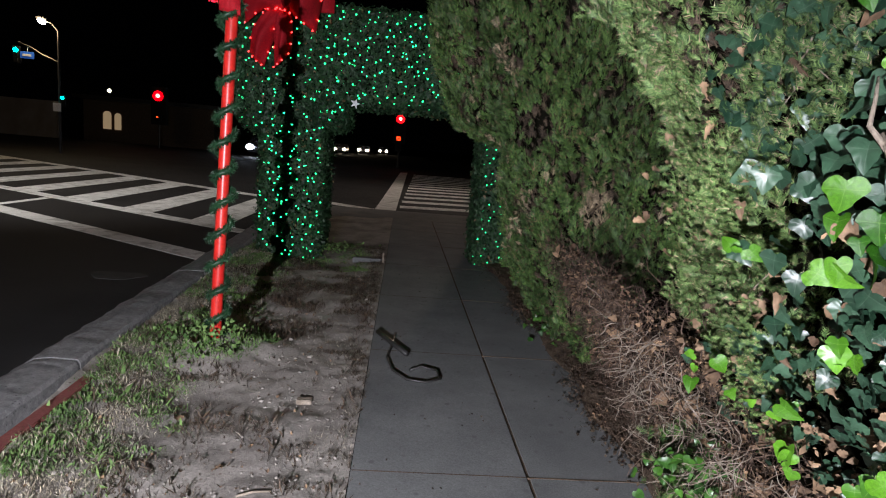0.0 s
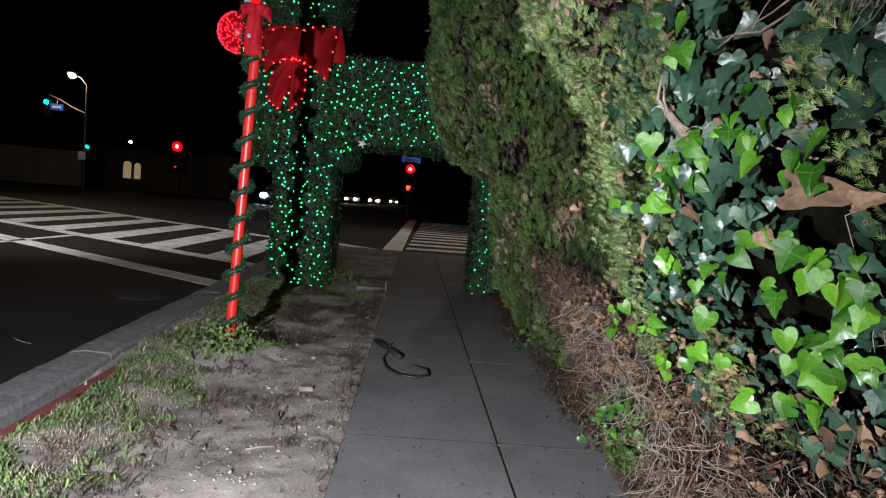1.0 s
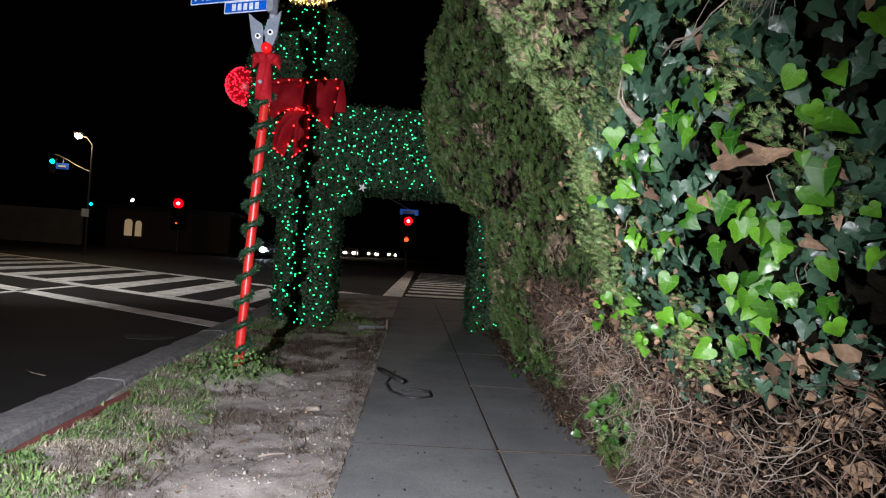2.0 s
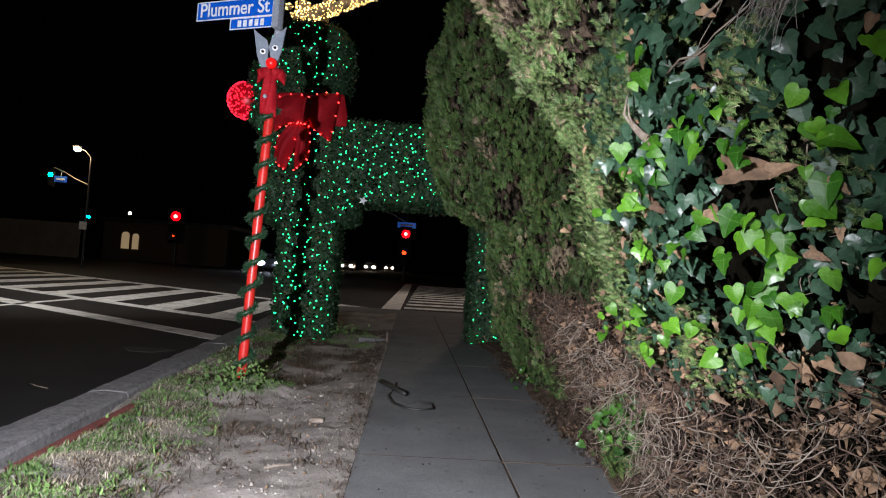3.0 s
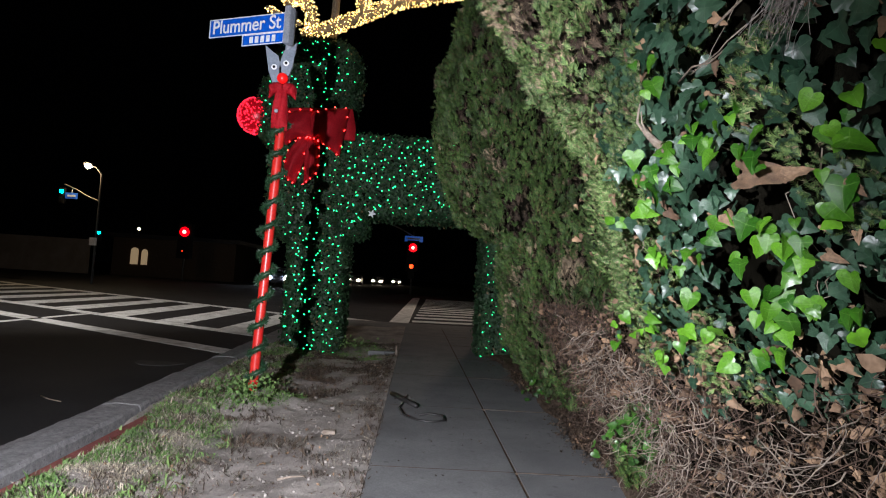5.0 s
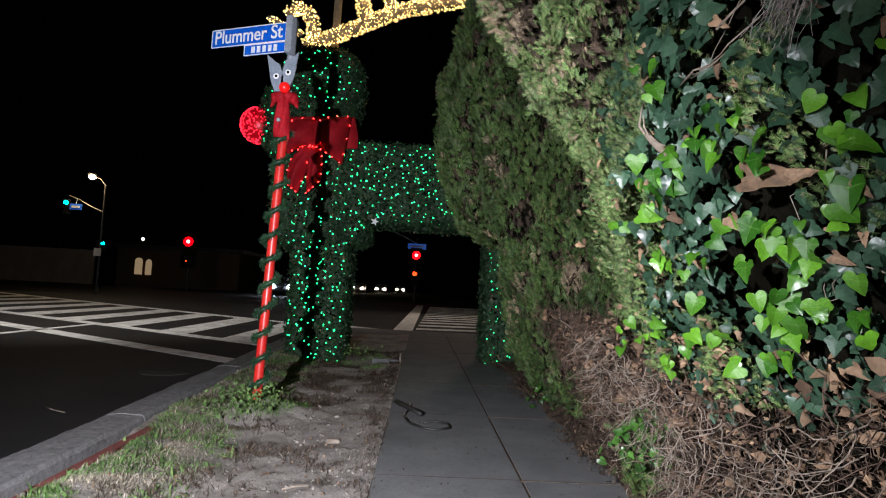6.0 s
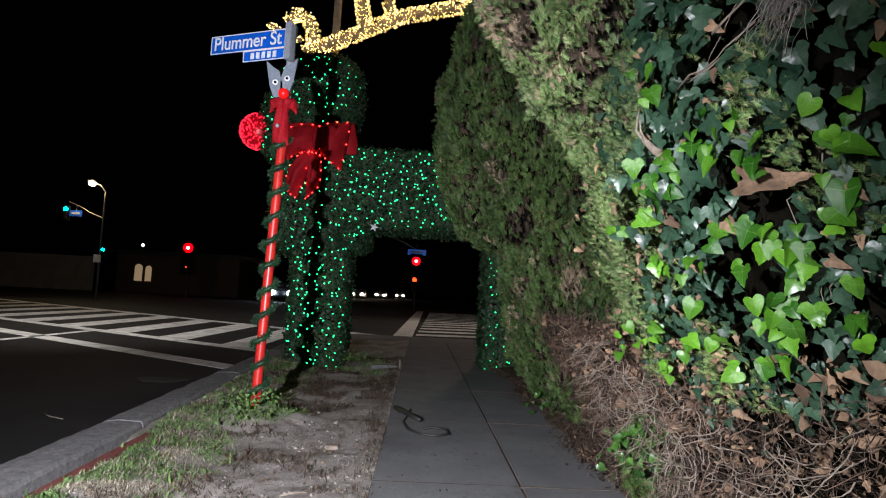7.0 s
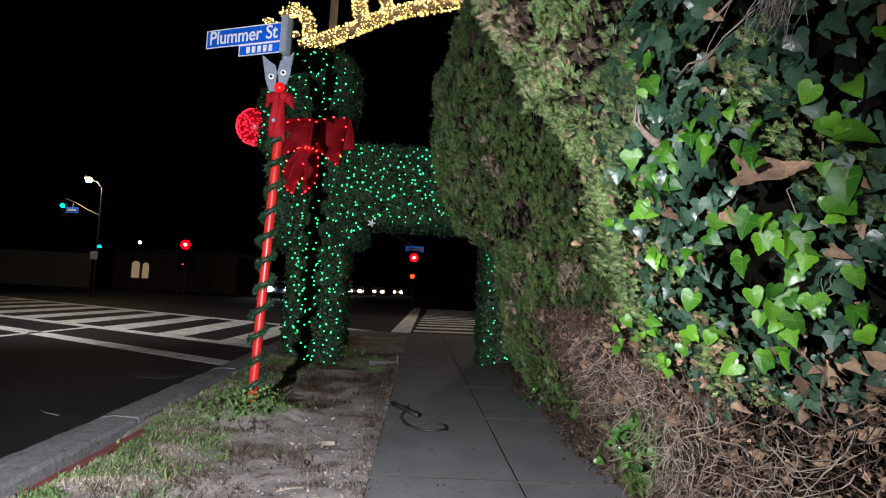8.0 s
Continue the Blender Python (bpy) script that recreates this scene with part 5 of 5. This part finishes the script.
def signal_head(place, mat, r, label):
    """A signal head with its lit lens; the lenses and visors are its own pieces."""
    p = Vector(place)
    s = r / 0.17
    head = part("signal_head", box(p + Vector((-0.24, 0.03, -0.95)) * s, p + Vector((0.24, 0.28, 0.3)) * s, 0.02), BLACK, None, label)
    kids = []
    for k in range(3):
        q = p + Vector((0, 0, -0.36 * k * s))
        lens_disc("lens", q, r if k == 0 else r * 0.8, mat if k == 0 else BLACK, kids)
        # extra bright disc added over the red lens to imitate its glare
        if k == 0 and mat == SIGNAL_RED:
            lens_disc("lens_core", q + Vector((0, -0.03, 0)), r * 0.38, SIGNAL_GLARE, kids)
        kids.append(part("visor", tube([q + Vector((-0.18 * s, -0.02, 0.1 * s)), q + Vector((-0.1 * s, -0.1, 0.19 * s)), q + Vector((0.1 * s, -0.1, 0.19 * s)), q + Vector((0.18 * s, -0.02, 0.1 * s))], 0.012, 6), BLACK))
    for o in kids:
        o.parent = head
    return head


def lamp_post(foot, height, arm, head_r, label, extra=()):
    t = empty("street_lamp", foot, label, "street lamp")
    f, out = Vector(foot), Vector(arm)
    curve = [f + Vector((0, 0, height * k / 6)) for k in range(7)] + [f + Vector((0, 0, height + 0.3)) + out * 0.4, f + Vector((0, 0, height + 0.42)) + out]
    end = f + Vector((0, 0, height + 0.38)) + out
    pieces = [part("pole", tube(curve, 0.06, 8, None, 0.6), DARK_METAL), part("lamp_head", ball(end + Vector((0, 0, 0.1)), head_r * 1.2, 2, None, (1.2, 0.8, 0.5)), DARK_METAL), part("lens", ball(end, head_r, 2, None, (1.0, 1.0, 0.9)), SODIUM, None, "glowing warm lens")]
    return own(t, pieces + list(extra))


arm = part("mast_arm", tube([(-15.1, 28.0, 3.75), (-15.75, 28.0, 4.0), (-16.2, 28.0, 4.25), (-16.75, 28.0, 4.45)], 0.035, 6), DARK_METAL)
blade_far = part("name_blade", box((-16.62, 27.9, 3.78), (-16.06, 27.93, 4.06), 0.005), SIGN_LIT, None, "lit blue street blade")
bar = part("lettering_bar", box((-16.52, 27.88, 3.87), (-16.16, 27.9, 3.96)), SIGN_WHITE)
bar.parent = blade_far
hanger = part("blade_hanger", tube([(-16.34, 27.92, 4.06), (-16.34, 28.0, 4.32)], 0.015, 6), STEEL)
notice = part("notice_plate", box((-15.3, 27.85, 1.68), (-14.98, 27.9, 2.04), 0.005), SIGN_WHITE, None, "small white notice plate")
lamp_post((-15.1, 28.0, ROAD_Z), 5.15, (-0.66, 0, 0), 0.17, "tall street lamp with mast arm and green signal", (arm, blade_far, hanger, notice, signal_head((-16.8, 27.9, 4.1), SIGNAL_GREEN, 0.1, "signal head showing green"), signal_head((-14.93, 27.9, 2.28), SIGNAL_GREEN, 0.07, "small signal head showing green")))
# post added out of view to carry the crossing fill
lamp_post((-11.0, 2.6, ROAD_Z), 7.4, (0.8, 0, 0), 0.2, "added street lamp with a glowing head, out of view, lighting the crossing")
# post added behind the hedge to carry the corner fill
lamp_post((5.1, 25.0, ROAD_Z), 7.4, (-0.8, 0, 0), 0.2, "added street lamp with a glowing head, hidden at the far corner as fill")

# red lenses are made oversized to stand in for their bloom
for foot, tall, heads in (((-17.78, 45.3, ROAD_Z), 4.1, (((-17.78, 45.0, 3.58), SIGNAL_RED, 0.36, "signal head showing a glowing red light"), ((-17.83, 45.0, 2.1), SIGNAL_AMBER, 0.07, "small pedestrian signal showing red"))), ((-0.5, 45.4, ROAD_Z), 5.0, (((-0.52, 45.0, 3.5), SIGNAL_RED, 0.32, "signal head showing a glowing red light"), ((-0.56, 45.0, 2.08), SIGNAL_AMBER, 0.17, "pedestrian signal showing a red hand")))):
    t = empty("signal_pole", foot, "dark steel signal pole with red lights", "traffic signal")
    f = Vector(foot)
    pieces = [part("pole", tube([f, f + Vector((0, 0, tall))], 0.08, 8), DARK_METAL)]
    pieces += [signal_head(*h) for h in heads]
    pieces += [part("bracket", tube([f + Vector((0, 0, h[0][2] + 0.1)), Vector(h[0]) + Vector((0, 0.2, 0))], 0.04, 6), DARK_METAL) for h in heads]
    if foot[0] > -5:
        pieces.append(part("mast_arm", tube([(-0.5, 45.4, 4.4), (-1.6, 45.3, 4.95), (-3.3, 45.3, 5.6)], 0.05, 6), STEEL, None, "pale thin mast arm"))
        name_blade = part("name_blade", box((-1.2, 45.1, 3.98), (0.2, 45.2, 4.40), 0.01), SIGN_LIT, None, "small blue street blade")
        word = part("lettering_bar", box((-1.0, 45.06, 4.13), (-0.02, 45.1, 4.26)), SIGN_WHITE)
        word.parent = name_blade
        pieces.append(name_blade)
    own(t, pieces)
# pale star shape added in place of the far mast arm's end
star_bm = bmesh.new()
rim = [Vector(((0.062 if k % 2 == 0 else 0.026) * math.sin(k * math.pi / 5 + 0.3), 0, (0.062 if k % 2 == 0 else 0.026) * math.cos(k * math.pi / 5 + 0.3))) for k in range(10)]
tip, tail = star_bm.verts.new((0, -0.02, 0)), star_bm.verts.new((0, 0.02, 0))
edge = [star_bm.verts.new(v) for v in rim]
for k in range(10):
    star_bm.faces.new((tip, edge[k], edge[(k + 1) % 10])), star_bm.faces.new((tail, edge[(k + 1) % 10], edge[k]))
star = part("hanging_star", star_bm, SIGN_WHITE)
star.location = (-0.66, 7.78, 1.82)
tagged(star, "small pale star shape standing in for the mast arm's end", "ornament")


def car(place, turn, paint, light, label):
    t = empty("car", (0, 0, 0), label, "car")
    bm = bmesh.new()
    side = [(-2.2, 0.3), (-2.25, 0.62), (-2.05, 0.85), (-1.15, 0.95), (-0.55, 1.42), (0.95, 1.45), (1.6, 1.0), (2.15, 0.95), (2.25, 0.5), (2.15, 0.3)]
    a = [bm.verts.new((-0.88, y, z)) for y, z in side]
    b = [bm.verts.new((0.88, y, z)) for y, z in side]
    bm.faces.new(a), bm.faces.new(b[::-1])
    for k in range(len(side)):
        bm.faces.new((a[k], b[k], b[(k + 1) % len(side)], a[(k + 1) % len(side)]))
    bmesh.ops.bevel(bm, geom=bm.edges[:], offset=0.06, segments=2, affect="EDGES")
    pieces = [part("body", bm, paint, None, "", True), part("windscreen", box((-0.7, -1.02, 0.98), (0.7, -0.6, 1.36), 0.03), GLASS_DARK)]
    for sx in (-1, 1):
        for y in (-1.35, 1.35):
            pieces.append(part("wheel", tube([(sx * 0.9, y, 0.32), (sx * 0.7, y, 0.32)], 0.32, 14), BLACK))
        pieces.append(part("headlight", ball((sx * 0.68, -2.2, 0.68), 0.25, 2, None, (1.1, 0.5, 0.85)), light, None, "glowing headlight"))
    for o in pieces:
        o.parent = t
    t.matrix_basis = pose(*place, 0, 0, turn)
    return t


car((-10.75, 47.2, ROAD_Z), 4, CAR_PAINT, HEAD_BLUE, "dark car waiting with cool white headlights")
car((-9.45, 90, ROAD_Z), 0, CAR_PAINT, HEAD, "dark car on the far street with bright headlights")
car((-7.1, 105, ROAD_Z), 0, CAR_PAINT, HEAD, "dark car on the far street with bright headlights")
car((-4.6, 130, ROAD_Z), 0, CAR_PAINT, HEAD, "distant car with small bright headlights")

# wall and dim house across the junction
wall = empty("garden_wall", (-31, 50, ROAD_Z), "long low tan stucco wall across the street", "wall", kind="structure")
own(wall, [part("wall_panel", box((-44, 49.8, ROAD_Z), (-27.4, 50.2, 2.55), 0.03), STUCCO), part("coping", box((-44.1, 49.7, 2.55), (-27.3, 50.3, 2.72), 0.02), STUCCO)])
house = empty("house", (-22, 52, ROAD_Z), "dark single-storey house with a dimly lit entry", "house")
house_parts = [part("wall", box((-26.5, 52, ROAD_Z), (-16, 60, 3.2)), SOIL_DARK), part("roof", box((-27, 51.2, 3.2), (-15.5, 60.6, 3.5), 0.05), DARK_METAL), part("porch_lamp", ball((-24.4, 51.9, 3.98), 0.12, 2), SODIUM, None, "small warm porch lamp"), part("porch_lamp_stem", tube([(-24.4, 51.9, 3.4), (-24.4, 51.9, 3.95)], 0.03, 6), DARK_METAL)]
for x, w, top in ((-24.6, 0.62, 2.35), (-23.75, 0.5, 2.25)):
    bm = bmesh.new()
    pts = [(x - w / 2, 0.9), (x + w / 2, 0.9)] + [(x + w / 2 * math.cos(a), top - 0.3 + 0.3 * math.sin(a)) for a in (k * math.pi / 8 for k in range(9))]
    lo = [bm.verts.new((u, 51.9, z)) for u, z in pts]
    hi = [bm.verts.new((u, 52.02, z)) for u, z in pts]
    bm.faces.new(lo), bm.faces.new(hi[::-1])
    for k in range(len(pts)):
        bm.faces.new((lo[k], hi[k], hi[(k + 1) % len(pts)], lo[(k + 1) % len(pts)]))
    house_parts.append(part("window", bm, PORCH, None, "arched softly lit window"))
own(house, house_parts)
